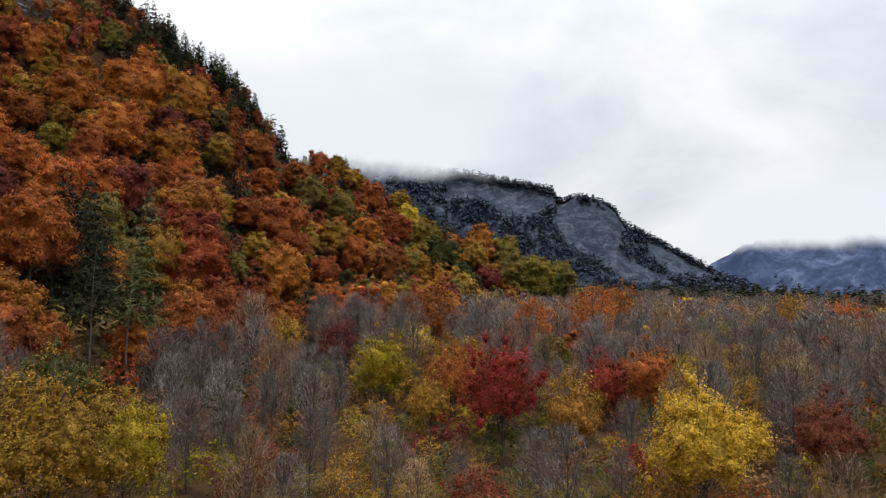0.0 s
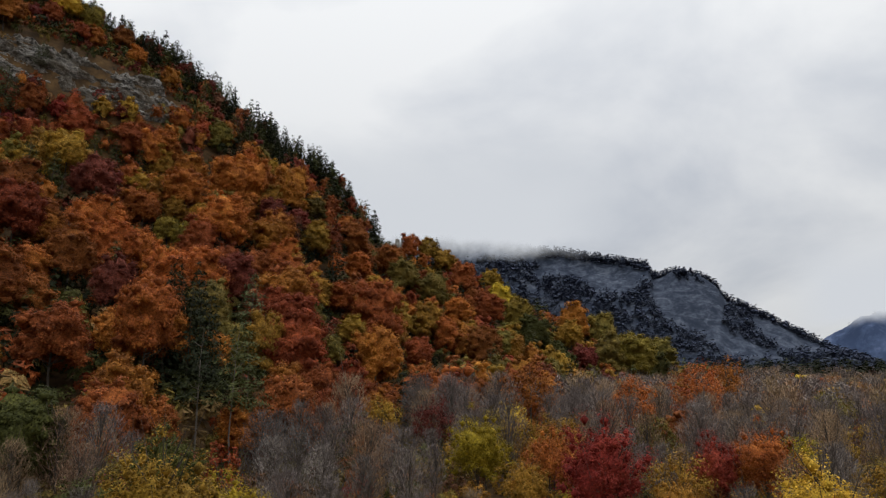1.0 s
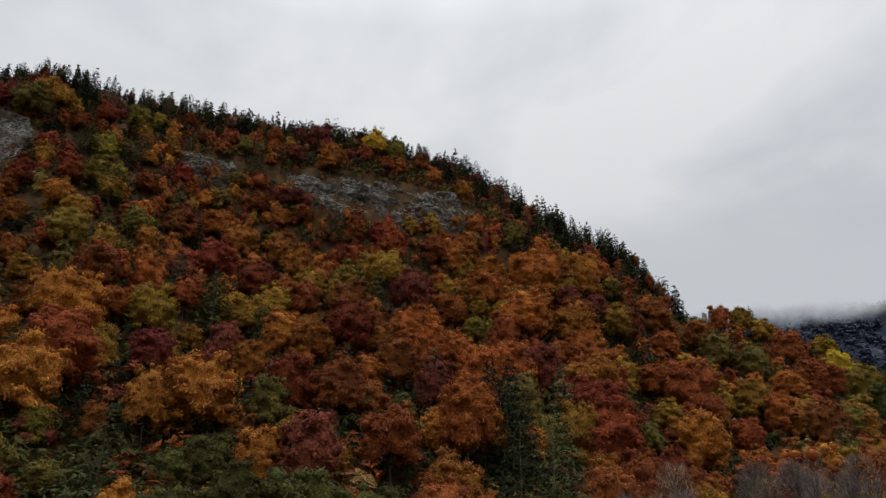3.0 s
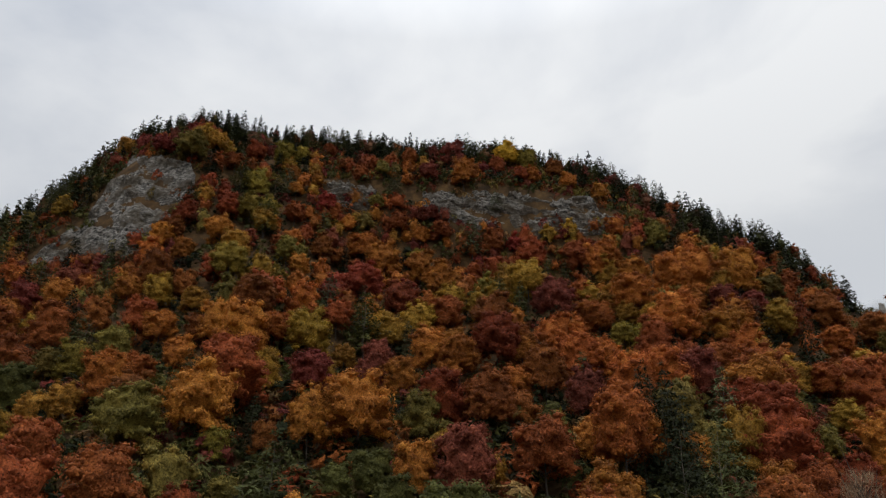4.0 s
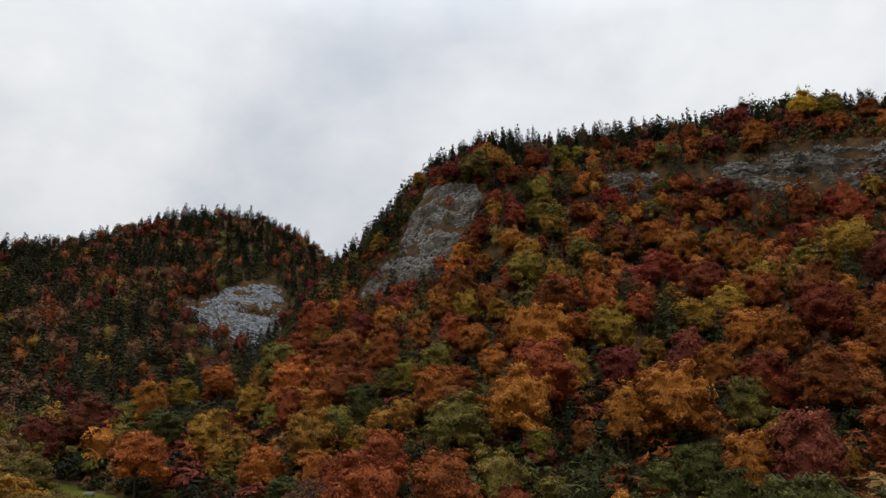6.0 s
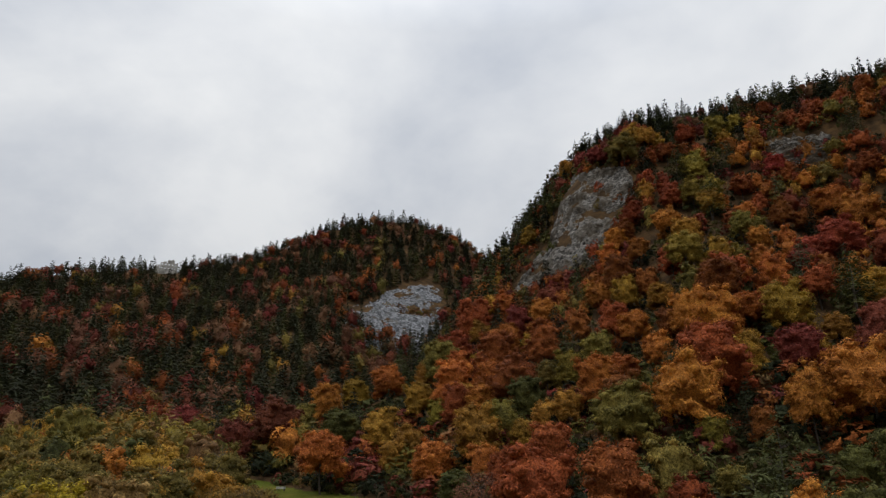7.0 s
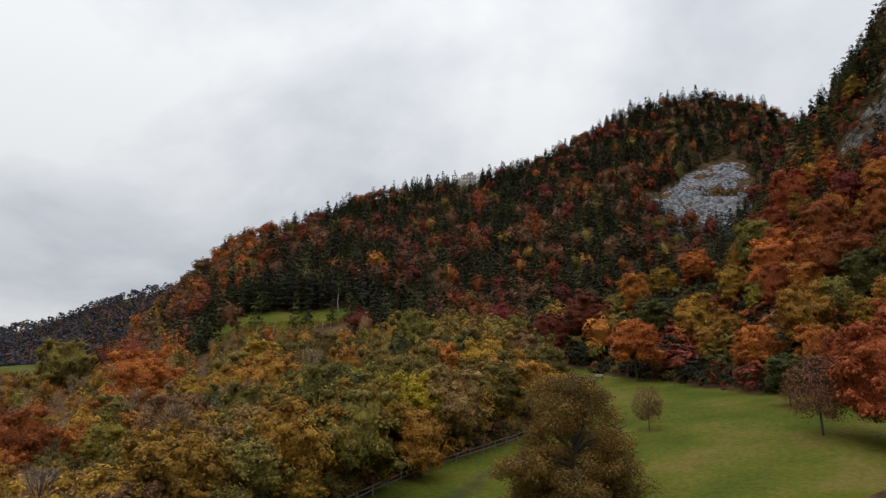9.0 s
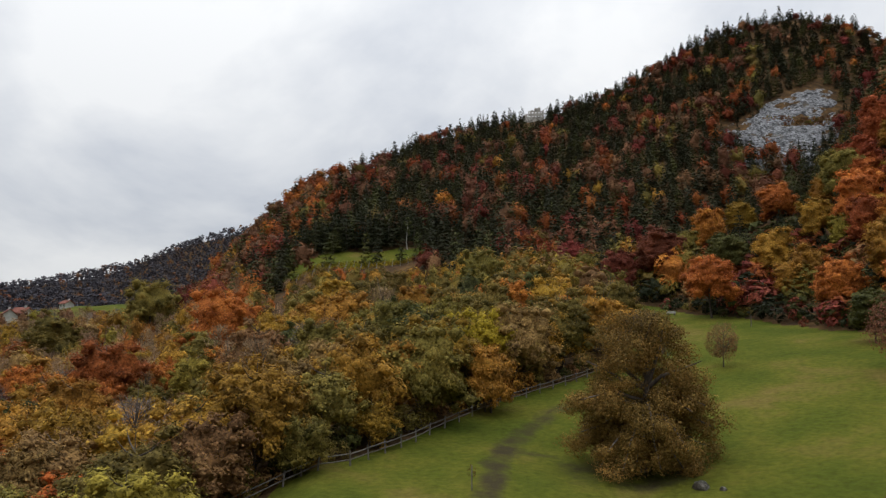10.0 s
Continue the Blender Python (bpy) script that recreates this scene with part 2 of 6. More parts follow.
def ground_material():
    """Forest litter and pasture turf; the turf follows the plan's pastures, with a worn track and leaf litter at its edges."""
    m, tree, b = material("forest_floor_and_turf", 1.0)
    b.inputs["Specular IOR Level"].default_value = 0.05
    co = nd(tree, "ShaderNodeTexCoord")

    def tex(scale, detail=6.0):
        n = nd(tree, "ShaderNodeTexNoise", Scale=scale, Detail=detail, Roughness=0.6)
        tree.links.new(co.outputs["Object"], n.inputs["Vector"])
        return n

    def blend(fac, a, c):
        n = nd(tree, "ShaderNodeMix")
        n.data_type = "RGBA"
        tree.links.new(fac, n.inputs["Factor"])
        tree.links.new(a, n.inputs["A"])
        tree.links.new(c, n.inputs["B"])
        return n.outputs["Result"]

    litter = ramp(tree, [(0.32, (0.030, 0.020, 0.012)), (0.5, (0.07, 0.042, 0.02)), (0.7, (0.13, 0.075, 0.03))])
    tree.links.new(tex(0.25).outputs["Fac"], litter.inputs[0])
    turf = ramp(tree, [(0.30, (0.047, 0.062, 0.008)), (0.45, (0.067, 0.078, 0.010)), (0.56, (0.090, 0.092, 0.013)), (0.70, (0.135, 0.100, 0.028))])
    tree.links.new(tex(0.09, 9.0).outputs["Fac"], turf.inputs[0])
    fine = tex(1.6, 5.0)
    tone = nd(tree, "ShaderNodeHueSaturation")
    amount = nd(tree, "ShaderNodeMapRange")
    amount.inputs["From Min"].default_value, amount.inputs["From Max"].default_value = 0.3, 0.7
    amount.inputs["To Min"].default_value, amount.inputs["To Max"].default_value = 0.75, 1.25
    tree.links.new(fine.outputs["Fac"], amount.inputs[0])
    tree.links.new(amount.outputs[0], tone.inputs["Value"])
    tree.links.new(turf.outputs[0], tone.inputs["Color"])
    edge = tex(0.35, 4.0)

    def masked(attr, push):
        a = nd(tree, "ShaderNodeAttribute")
        a.attribute_name = attr
        n = nd(tree, "ShaderNodeMath")
        n.operation = "MULTIPLY_ADD"
        n.inputs[1].default_value = push
        tree.links.new(edge.outputs["Fac"], n.inputs[0])
        tree.links.new(a.outputs["Fac"], n.inputs[2])
        q = ramp(tree, [(0.5 + push * 0.32, (0, 0, 0)), (0.5 + push * 0.68, (1, 1, 1))])
        tree.links.new(n.outputs[0], q.inputs[0])
        return q.outputs[0]

    worn = nd(tree, "ShaderNodeRGB")
    worn.outputs[0].default_value = (0.044, 0.036, 0.018, 1)
    grassy = blend(masked("worn", 0.62), tone.outputs[0], worn.outputs[0])
    out = blend(masked("grass", 0.35), litter.outputs[0], grassy)
    tree.links.new(out, b.inputs["Base Color"])
    bp = nd(tree, "ShaderNodeBump", Strength=0.6, Distance=0.4)
    tree.links.new(fine.outputs["Fac"], bp.inputs["Height"])
    tree.links.new(bp.outputs[0], b.inputs["Normal"])
    return m


GROUND = ground_material()
WOOD = noisy("weathered_wood", [(0.3, (0.06, 0.052, 0.044)), (0.7, (0.20, 0.18, 0.155))], 2.0, 0.9, 0.3, (4, 4, 0.6))
PLASTER = noisy("pale_plaster", [(0.3, (0.30, 0.29, 0.27)), (0.7, (0.46, 0.45, 0.42))], 0.6, 0.9, 0.1)
ROOF = noisy("brown_red_tiles", [(0.3, (0.12, 0.045, 0.035)), (0.7, (0.24, 0.09, 0.06))], 1.2, 0.9, 0.4)
RUIN = noisy("old_pale_masonry", [(0.3, (0.16, 0.15, 0.13)), (0.55, (0.36, 0.34, 0.30)), (0.75, (0.55, 0.53, 0.48))], 0.5, 0.95, 0.6)
DARK = noisy("dark_opening", [(0.3, (0.01, 0.01, 0.012)), (0.7, (0.03, 0.03, 0.032))], 1.0, 0.6)


# ---- the lie of the land: heights over the plan, from the flight point ----
def lerp_table(a, rows, k):
    rows = np.array(rows, float)
    return np.interp(a, rows[:, 0], rows[:, k])


# valley floor: bearing (degrees left of north), then heights at six distances
R_KNOTS = (40, 70, 120, 180, 260, 450)
VALLEY = [
    (-90, -15, -14, -13, -11, -6, 6),
    (-30, -15, -14, -11, -7, 0, 15),
    (-10, -15, -13, -9, -3, 5, 24),
    (10, -15, -12, -6, 2, 12, 26),
    (30, -14, -10, -3, 4, 12, 26),
    (60, -15, -11, -4, 4, 12, 26),
    (78, -14, -7, 2, 7, 14, 28),
    (97, -13, -10.5, 0, 12, 26, 38),
    (110, -12.5, -9.5, -1, 11, 26, 38),
    (122, -12, -9.5, -3, 9, 24, 38),
    (134, -15, -14, -11.5, -7, 4, 25),
    (146, -16, -15.5, -14, -10, -1, 14),
    (180, -17, -17, -16, -15, -12, -2),
]
# crest of the beech hill: bearing, sight angle of its treetops, distance; then the foot's distance
HILL = [
    (-15.9, 3, 450, 400), (-11.9, 4.3, 430, 340), (-9.5, 6.0, 420, 300), (-4.9, 8.4, 390, 240), (0.1, 10.4, 360, 190), (6.8, 14.1, 340, 160), (13.5, 17.2, 325, 135),
    (16.1, 20.4, 315, 120), (22.1, 24.2, 310, 105), (30.8, 28.9, 308, 94), (39.1, 30.9, 310, 90), (57.1, 31.4, 315, 90), (65.2, 31.6, 320, 94),
    (70, 29.5, 325, 100), (72.5, 27.1, 330, 104), (75.2, 24.3, 335, 108), (79.2, 20.8, 340, 116), (82.2, 15.5, 275, 124), (85, 13.6, 240, 132),
    (89.2, 11.8, 222, 140), (95.6, 9.5, 205, 162), (98.6, 6, 200, 175),
]
# the wooded mountain beyond
MOUNT = [
    (50.7, 15, 620, 420), (70.7, 20.5, 620, 400), (79.2, 21.9, 600, 360), (81.5, 23.5, 600, 340), (84.7, 24.5, 600, 320), (87.7, 24.7, 600, 300), (91.9, 24.0, 585, 280),
    (96.7, 21.7, 570, 262), (99.9, 20.7, 560, 250), (104.7, 19.5, 540, 246), (109.1, 19.1, 520, 244), (114.2, 17.8, 490, 242), (117.4, 16.4, 470, 244),
    (123.6, 14.4, 440, 252), (125.7, 12.5, 430, 256), (128.9, 9.3, 425, 262), (130.2, 7.3, 420, 270), (131.3, 5.3, 410, 290), (132.3, 3.5, 400, 310),
]
FAR_HILL = [(112.8, 9, 1250, 800), (124.8, 9.8, 1230, 780), (129.2, 9.1, 1220, 760), (132.3, 8, 1200, 760), (136.2, 6.1, 1180, 760), (141.3, 4.8, 1150, 760), (150.8, 2.6, 1100, 760), (160.8, 1.5, 1100, 800)]
EYE_Z = 0.1


def valley(az, r):
    cols = np.array([np.interp(az, [v[0] for v in VALLEY], [v[k + 1] for v in VALLEY]) for k in range(6)])
    out = np.zeros_like(r, dtype=float)
    for k in range(5):
        s = np.clip((r - R_KNOTS[k]) / (R_KNOTS[k + 1] - R_KNOTS[k]), 0, 1)
        out += (cols[k + 1] - cols[k]) * s
    far = np.clip((r - 450) / 900, 0, 1)
    return cols[0] + out + far * 14


def ripple(x, y, size):
    """Soft uneven ground, about -1 to 1."""
    a, b = x / size, y / size
    return (np.sin(a * 1.7 + 1.3 * np.sin(b * 0.9 + 0.4)) + np.sin(b * 2.1 + 1.1 * np.sin(a * 1.3 + 2.0)) + 0.6 * np.sin(a * 3.7 - b * 2.9 + 1.0) + 0.4 * np.sin(a * 6.1 + b * 5.3)) / 3


CLIFF_A = ([0, 0.30, 0.66, 0.755, 1.0, 1.001], [0, 0.20, 0.50, 0.77, 1.0, 1.0])
CLIFF_B = ([0, 0.30, 0.56, 0.74, 1.0, 1.001], [0, 0.20, 0.45, 0.785, 1.0, 1.0])


def hill(az, r, rows, lift, cliffs=False):
    el, rc, rf = (lerp_table(az, rows, k) for k in (1, 2, 3))
    zc = EYE_Z + rc * np.tan(np.radians(el)) - lift
    zf = valley(az, rf) - 0.5
    s = np.clip((r - rf) / (rc - rf), 0, 1)
    p = s ** 1.18
    if cliffs:
        wa = np.clip((az - 22) / 8, 0, 1) * np.clip((60 - az) / 8, 0, 1)
        wb = np.clip((az - 60) / 6, 0, 1) * np.clip((79 - az) / 4, 0, 1)
        p = p * (1 - wa - wb) + np.interp(s, *CLIFF_A) * wa + np.interp(s, *CLIFF_B) * wb
    z = zf + (zc - zf) * p - np.clip(r - rc, 0, None) * 0.45 - np.clip(rf - r, 0, None) * 0.6
    lo, hi = rows[0][0], rows[-1][0]
    return z - np.clip(lo - az, 0, None) * 6 - np.clip(az - hi, 0, None) * 8


def height(x, y):
    x, y = np.asarray(x, float), np.asarray(y, float)
    az, r = np.degrees(np.arctan2(-x, y)), np.hypot(x, y)
    z = valley(az, r)
    z = np.maximum(z, hill(az, r, HILL, 13, True))
    z = np.maximum(z, hill(az, r, MOUNT, 15))
    z = np.maximum(z, hill(az, r, FAR_HILL, 7))
    rough = np.clip((r - 120) / 150, 0, 1)
    return z + ripple(x, y, 14) * (0.25 + 1.2 * rough)


def at(az, r):
    return -r * np.sin(np.radians(az)), r * np.cos(np.radians(az))


def mesh_from(name, verts, faces, mats, index=None, smooth=False):
    """A mesh out of arrays; faces all have the same number of corners."""
    me = bpy.data.meshes.new(name)
    verts, faces = np.asarray(verts, np.float32), np.asarray(faces, np.int32)
    k = faces.shape[1]
    me.vertices.add(len(verts))
    me.vertices.foreach_set("co", verts.ravel())
    me.loops.add(faces.size)
    me.loops.foreach_set("vertex_index", faces.ravel())
    me.polygons.add(len(faces))
    me.polygons.foreach_set("loop_start", np.arange(0, faces.size, k, dtype=np.int32))
    if index is not None:
        me.polygons.foreach_set("material_index", np.asarray(index, np.int32))
    for m in mats:
        me.materials.append(m)
    me.update(calc_edges=True)
    if smooth:
        me.polygons.foreach_set("use_smooth", np.ones(len(faces), bool))
    return me


def grid_faces(rows, cols):
    i = np.arange((rows - 1) * (cols - 1))
    a = i // (cols - 1) * cols + i % (cols - 1)
    return np.stack([a, a + 1, a + cols + 1, a + cols], 1)


# one sheet of ground out to the horizon
az_steps = np.concatenate([np.arange(-180, -40, 5), np.arange(-40, 150, 0.6), np.arange(150, 180.1, 5)])
r_steps = np.concatenate([[0.01, 15, 30], np.arange(40, 180, 2.0), np.arange(180, 360, 4), np.arange(360, 700, 10), np.geomspace(700, 4700, 30)])
A, R = np.meshgrid(az_steps, r_steps, indexing="ij")
GX, GY = at(A, R)
GZ = height(GX, GY)


def meadow_mask(x, y):
    """1 on the pastures, 0 in the woods."""
    az, r = np.degrees(np.arctan2(-x, y)), np.hypot(x, y)
    near = np.interp(az, [60, 70, 90, 100, 104, 112, 124, 130], [88, 92, 30, 30, 30, 30, 30, 30])
    far = np.interp(az, [66, 72, 80, 86, 92, 96, 98, 99, 102.6, 108, 113.3, 119.3, 124.5, 130], [90, 100, 122, 138, 156, 168, 165, 107, 96.5, 85.5, 74, 63.5, 60, 50])
    pasture = (az > 66) & (az < 130) & (r > near) & (r < far)
    terrace = ((x + 249) * 0.49 - (y + 142) * 0.87) ** 2 / 30**2 + ((x + 249) * 0.87 + (y + 142) * 0.49) ** 2 / 12**2 < 1
    fields = (az > 132) & (r > 330) & (r < 760)
    return pasture | terrace | fields


def near_line(x, y, points, width):
    """1 on a line of the plan, falling to 0 at its width."""
    d = np.full(np.shape(x), 1e9)
    for (ax, ay), (bx, by) in zip(points, points[1:]):
        t = np.clip(((x - ax) * (bx - ax) + (y - ay) * (by - ay)) / ((bx - ax) ** 2 + (by - ay) ** 2), 0, 1)
        d = np.minimum(d, np.hypot(x - ax - t * (bx - ax), y - ay - t * (by - ay)))
    return np.clip(1.25 - d / width, 0, 1)


TRACK = [(-40, -14), (-51.2, -17.3), (-62.6, -19.9), (-67.1, -20.5), (-74.4, -20.6), (-83, -18.5)]
FORK = [(-67.1, -20.5), (-65.8, -17.4), (-64.6, -11.4)]
ground_mesh = mesh_from("ground", np.stack([GX.ravel(), GY.ravel(), GZ.ravel()], 1), grid_faces(len(az_steps), len(r_steps))[:, ::-1], [GROUND], None, True)
worn = np.maximum(near_line(GX, GY, TRACK, 2.6), near_line(GX, GY, FORK, 2.2))
worn = np.maximum(worn, np.clip(1.40 - np.hypot(GX + 64.0, GY + 8.5) / 9.0, 0, 0.95))
worn = np.maximum(worn, np.clip((78 - R) / 45, 0, 0.62))
for name, values in (("grass", meadow_mask(GX, GY).astype(float)), ("worn", worn * 0.535)):
    ground_mesh.attributes.new(name, "FLOAT", "POINT").data.foreach_set("value", values.ravel().astype(np.float32))
ground = new("ground", ground_mesh)
tagged(ground, "leaf-strewn forest floor and green pasture on sloping ground", "ground", kind="structure")


# ---- trees ----
rng = np.random.default_rng(7)


def unit(v):
    return v / np.maximum(np.linalg.norm(v, axis=-1, keepdims=True), 1e-9)


def sprays(centres, normals, length, width, rng):
    """Leaf sprays: one ragged triangle each, lying roughly across its normal."""
    n = len(centres)
    normals = unit(unit(normals) + rng.normal(0, 0.3, (n, 3)))
    a = unit(np.cross(normals, rng.normal(0, 1, (n, 3))))
    b = np.cross(normals, a)
    L = (length * rng.uniform(0.6, 1.35, n))[:, None]
    W = (width * rng.uniform(0.6, 1.35, n))[:, None]
    v = np.stack([centres - a * L * 0.5 - b * W * 0.35, centres + a * L * 0.6 - b * W * 0.1, centres - a * L * 0.1 + b * W * 0.6], 1)
    return v.reshape(-1, 3), np.arange(3 * n).reshape(-1, 3)


def tube(points, radii, sides=5):
    """A tapered limb along points."""
    points, out, fs = np.asarray(points, float), [], []
    ring = np.linspace(0, 2 * np.pi, sides, endpoint=False)
    for i, p in enumerate(points):
        d = unit(points[min(i + 1, len(points) - 1)] - points[max(i - 1, 0)])
        a = unit(np.cross(d, (0.31, 0.95, 0.02)))
        b = np.cross(d, a)
        out.append(p + radii[i] * (np.cos(ring)[:, None] * a + np.sin(ring)[:, None] * b))
    for i in range(len(points) - 1):
        for k in range(sides):
            a, b = i * sides + k, i * sides + (k + 1) % sides
            fs += [(a, b, b + sides), (a, b + sides, a + sides)]
    return np.concatenate(out), np.array(fs)


def joined(pieces):
    vs, fs, n = [], [], 0
    for v, f in pieces:
        vs.append(v)
        fs.append(f + n)
        n += len(v)
    return np.concatenate(vs), np.concatenate(fs)


def limbs(h, spread, count, rng, low=0.3, thick=0.02, lift=0.6):
    """A trunk with rising limbs, in metres."""
    bend = rng.normal(0, 0.012 * h, (5, 2))
    zs = np.array([-0.03, 0.25, 0.5, 0.72, 0.92]) * h
    line = np.c_[np.cumsum(bend, 0), zs]
    line[0, :2] = 0
    out = [tube(line, [thick * h * k for k in (1.15, 0.85, 0.6, 0.35, 0.1)], 6)]
    for i in range(count):
        z0 = h * rng.uniform(low, 0.8)
        a = rng.uniform(0, 6.28)
        base = np.array([np.interp(z0, zs, line[:, 0]), np.interp(z0, zs, line[:, 1]), z0])
        go = spread * rng.uniform(0.5, 0.95) * (1.1 - 0.6 * z0 / h)
        tip = base + (np.cos(a) * go, np.sin(a) * go, go * lift * rng.uniform(0.6, 1.5))
        mid = base * 0.5 + tip * 0.5 + (0, 0, -0.12 * go)
        out.append(tube([base, mid, tip], [thick * h * 0.42, thick * h * 0.26, thick * h * 0.07], 4))
    return joined(out)


def core(c, lr, squash, mid, spread, nu, nv, shrink):
    """The leafy mass inside a crown: the outer hull of its billows, seen from its middle."""
    u, v = np.meshgrid(np.linspace(0, 2 * np.pi, nu, endpoint=False), np.linspace(0.12, 2.35, nv), indexing="ij")
    d = np.stack([np.sin(v) * np.cos(u), np.sin(v) * np.sin(u), np.cos(v)], -1).reshape(-1, 3)
    q = d / (1, 1, squash)
    far = np.full(len(d), 0.4 * spread)
    for p, r in zip(c, lr):
        o = (np.array((0, 0, mid)) - p) / (1, 1, squash)
        a, b, k = (q * q).sum(1), q @ o, o @ o - r * r
        disc = b * b - a * k
        far = np.maximum(far, np.where(disc > 0, (-b + np.sqrt(np.clip(disc, 0, None))) / a, 0))
    pts = d * far[:, None] * shrink + (0, 0, mid)
    i, j = np.meshgrid(np.arange(nu), np.arange(nv - 1), indexing="ij")
    e = (i + 1) % nu
    a, b, k, l = (i * nv + j).ravel(), (e * nv + j).ravel(), (e * nv + j + 1).ravel(), (i * nv + j + 1).ravel()
    return pts, np.concatenate([np.stack([a, l, k], 1), np.stack([a, k, b], 1)])


def broadleaf(h, spread, lumps, want, size, rng, base=0.1, squash=0.85, odd=0.25, rag=0.5, low=1.62, hull=None, billow=(0.17, 0.40)):
    """A leafy crown: billows over a dome, their outer faces covered with sprays, with dark hollows between them."""
    i = np.arange(lumps) + 0.5
    up = 1 - i / lumps * low
    ring = np.sqrt(np.clip(1 - up * up, 0, 1))
    turn = i * 2.39996 + rng.uniform(0, 6)
    d = unit(np.c_[np.cos(turn) * ring, np.sin(turn) * ring, up] + rng.normal(0, 0.14, (lumps, 3)))
    mid, half = h * (1 + base) / 2, h * (1 - base) / 2
    reach = rng.uniform(1 - odd, 1.0, lumps) * 0.70
    c = d * reach[:, None] * (spread, spread, half) + (0, 0, mid)
    lr = spread * rng.uniform(*billow, lumps)
    per = int(want * 2.6 / lumps)
    k = np.repeat(np.arange(lumps), per)
    m = unit(rng.normal(0, 1, (len(k), 3)) + d[k] * 0.8 + (0, 0, 0.25))
    p = c[k] + m * (lr[k] * rng.uniform(0.86 - 0.22 * rag, 1.06 + 0.26 * rag, len(k)))[:, None] * (1, 1, squash)
    keep = np.ones(len(k), bool)
    for j in range(lumps):
        q = (p - c[j]) / (1, 1, squash)
        keep &= (k == j) | (np.linalg.norm(q, axis=1) > lr[j] * 0.8)
    keep &= p[:, 2] > 0.015 * h
    ix = rng.permutation(np.where(keep)[0])[:want]
    p, m, k = p[ix], m[ix], k[ix]
    rise = (h * 0.99 - mid) / (p[:, 2].max() - mid)
    p[:, 2] = (p[:, 2] - mid) * rise + mid
    leaves = sprays(p, m * 0.75 + d[k] * 0.2 + (0, 0, 0.3), size * 1.25, size * 0.62, rng)
    if not hull:
        return leaves
    v, f = core(c, lr, squash, mid, spread, *hull, 0.79)
    v[:, 2] = np.maximum((v[:, 2] - mid) * rise + mid, 0.01 * h)
    return joined([leaves, (v, f)])


def leafy(h, spread, clumps, per, size, rng, base=0.05, plate=0.7, big=(0.17, 0.30), odd=0.22, hull=(14, 8), low=1.62, shrink=0.84, loose=(0.78, 1.2), heart=0.95):
    """A crown built of leafy clumps: loose sprays over a small ragged heart each, with hollows open beneath and between them."""
    i = np.arange(clumps) + 0.5
    up = 1 - i / clumps * low
    ring = np.sqrt(np.clip(1 - up * up, 0, 1))
    turn = i * 2.39996 + rng.uniform(0, 6)
    d = unit(np.c_[np.cos(turn) * ring, np.sin(turn) * ring, up] + rng.normal(0, 0.16, (clumps, 3)))
    mid, half = h * (0.5 + base * 0.5), h * (1 - base) / 2
    lr = spread * rng.uniform(*big, clumps)
    around = np.arctan2(d[:, 1], d[:, 0])
    lobes = 1 + 0.15 * np.sin(3 * around + 2 * d[:, 2] + rng.uniform(0, 6)) + 0.12 * np.sin(5 * d[:, 2] + around + rng.uniform(0, 6)) + 0.10 * np.sin(7 * around - 3 * d[:, 2])
    c = d * (rng.uniform(1 - odd, 1.0, clumps) * lobes * 0.83)[:, None] * (spread, spread, half) + (0, 0, mid)
    k = np.repeat(np.arange(clumps), per)
    m = unit(rng.normal(0, 1, (len(k), 3)) + d[k] * 0.55 + (0, 0, 0.5))
    p = c[k] + m * (lr[k] * rng.uniform(*loose, len(k)))[:, None] * (1, 1, plate)
    leaves = sprays(p, m * 0.8 + d[k] * 0.3 + (0, 0, 0.3), size * 1.1, size * 0.8, rng)
    solid = unit(np.array([(0, 0, 1), (0.95, 0, 0.2), (0.3, 0.9, 0.2), (-0.77, 0.56, 0.2), (-0.77, -0.56, 0.2), (0.3, -0.9, 0.2), (0, 0, -0.7)]))
    v = (solid[None] * rng.uniform(0.62, 1.0, (clumps, 7, 1)) * heart * lr[:, None, None] * (1, 1, plate) + c[:, None]).reshape(-1, 3)
    f = np.array([(0, 1 + q, 1 + (q + 1) % 5) for q in range(5)] + [(6, 1 + (q + 1) % 5, 1 + q) for q in range(5)])
    pieces = [leaves, (v, (f[None] + 7 * np.arange(clumps)[:, None, None]).reshape(-1, 3))]
    if hull:
        pieces.append(core(c, lr, plate, mid, spread, *hull, shrink))
    v, f = joined(pieces)
    v[:, 2] = np.maximum((v[:, 2] - mid) * (h * 0.99 - mid) / (v[:, 2].max() - mid) + mid, 0.012 * h)
    return v, f


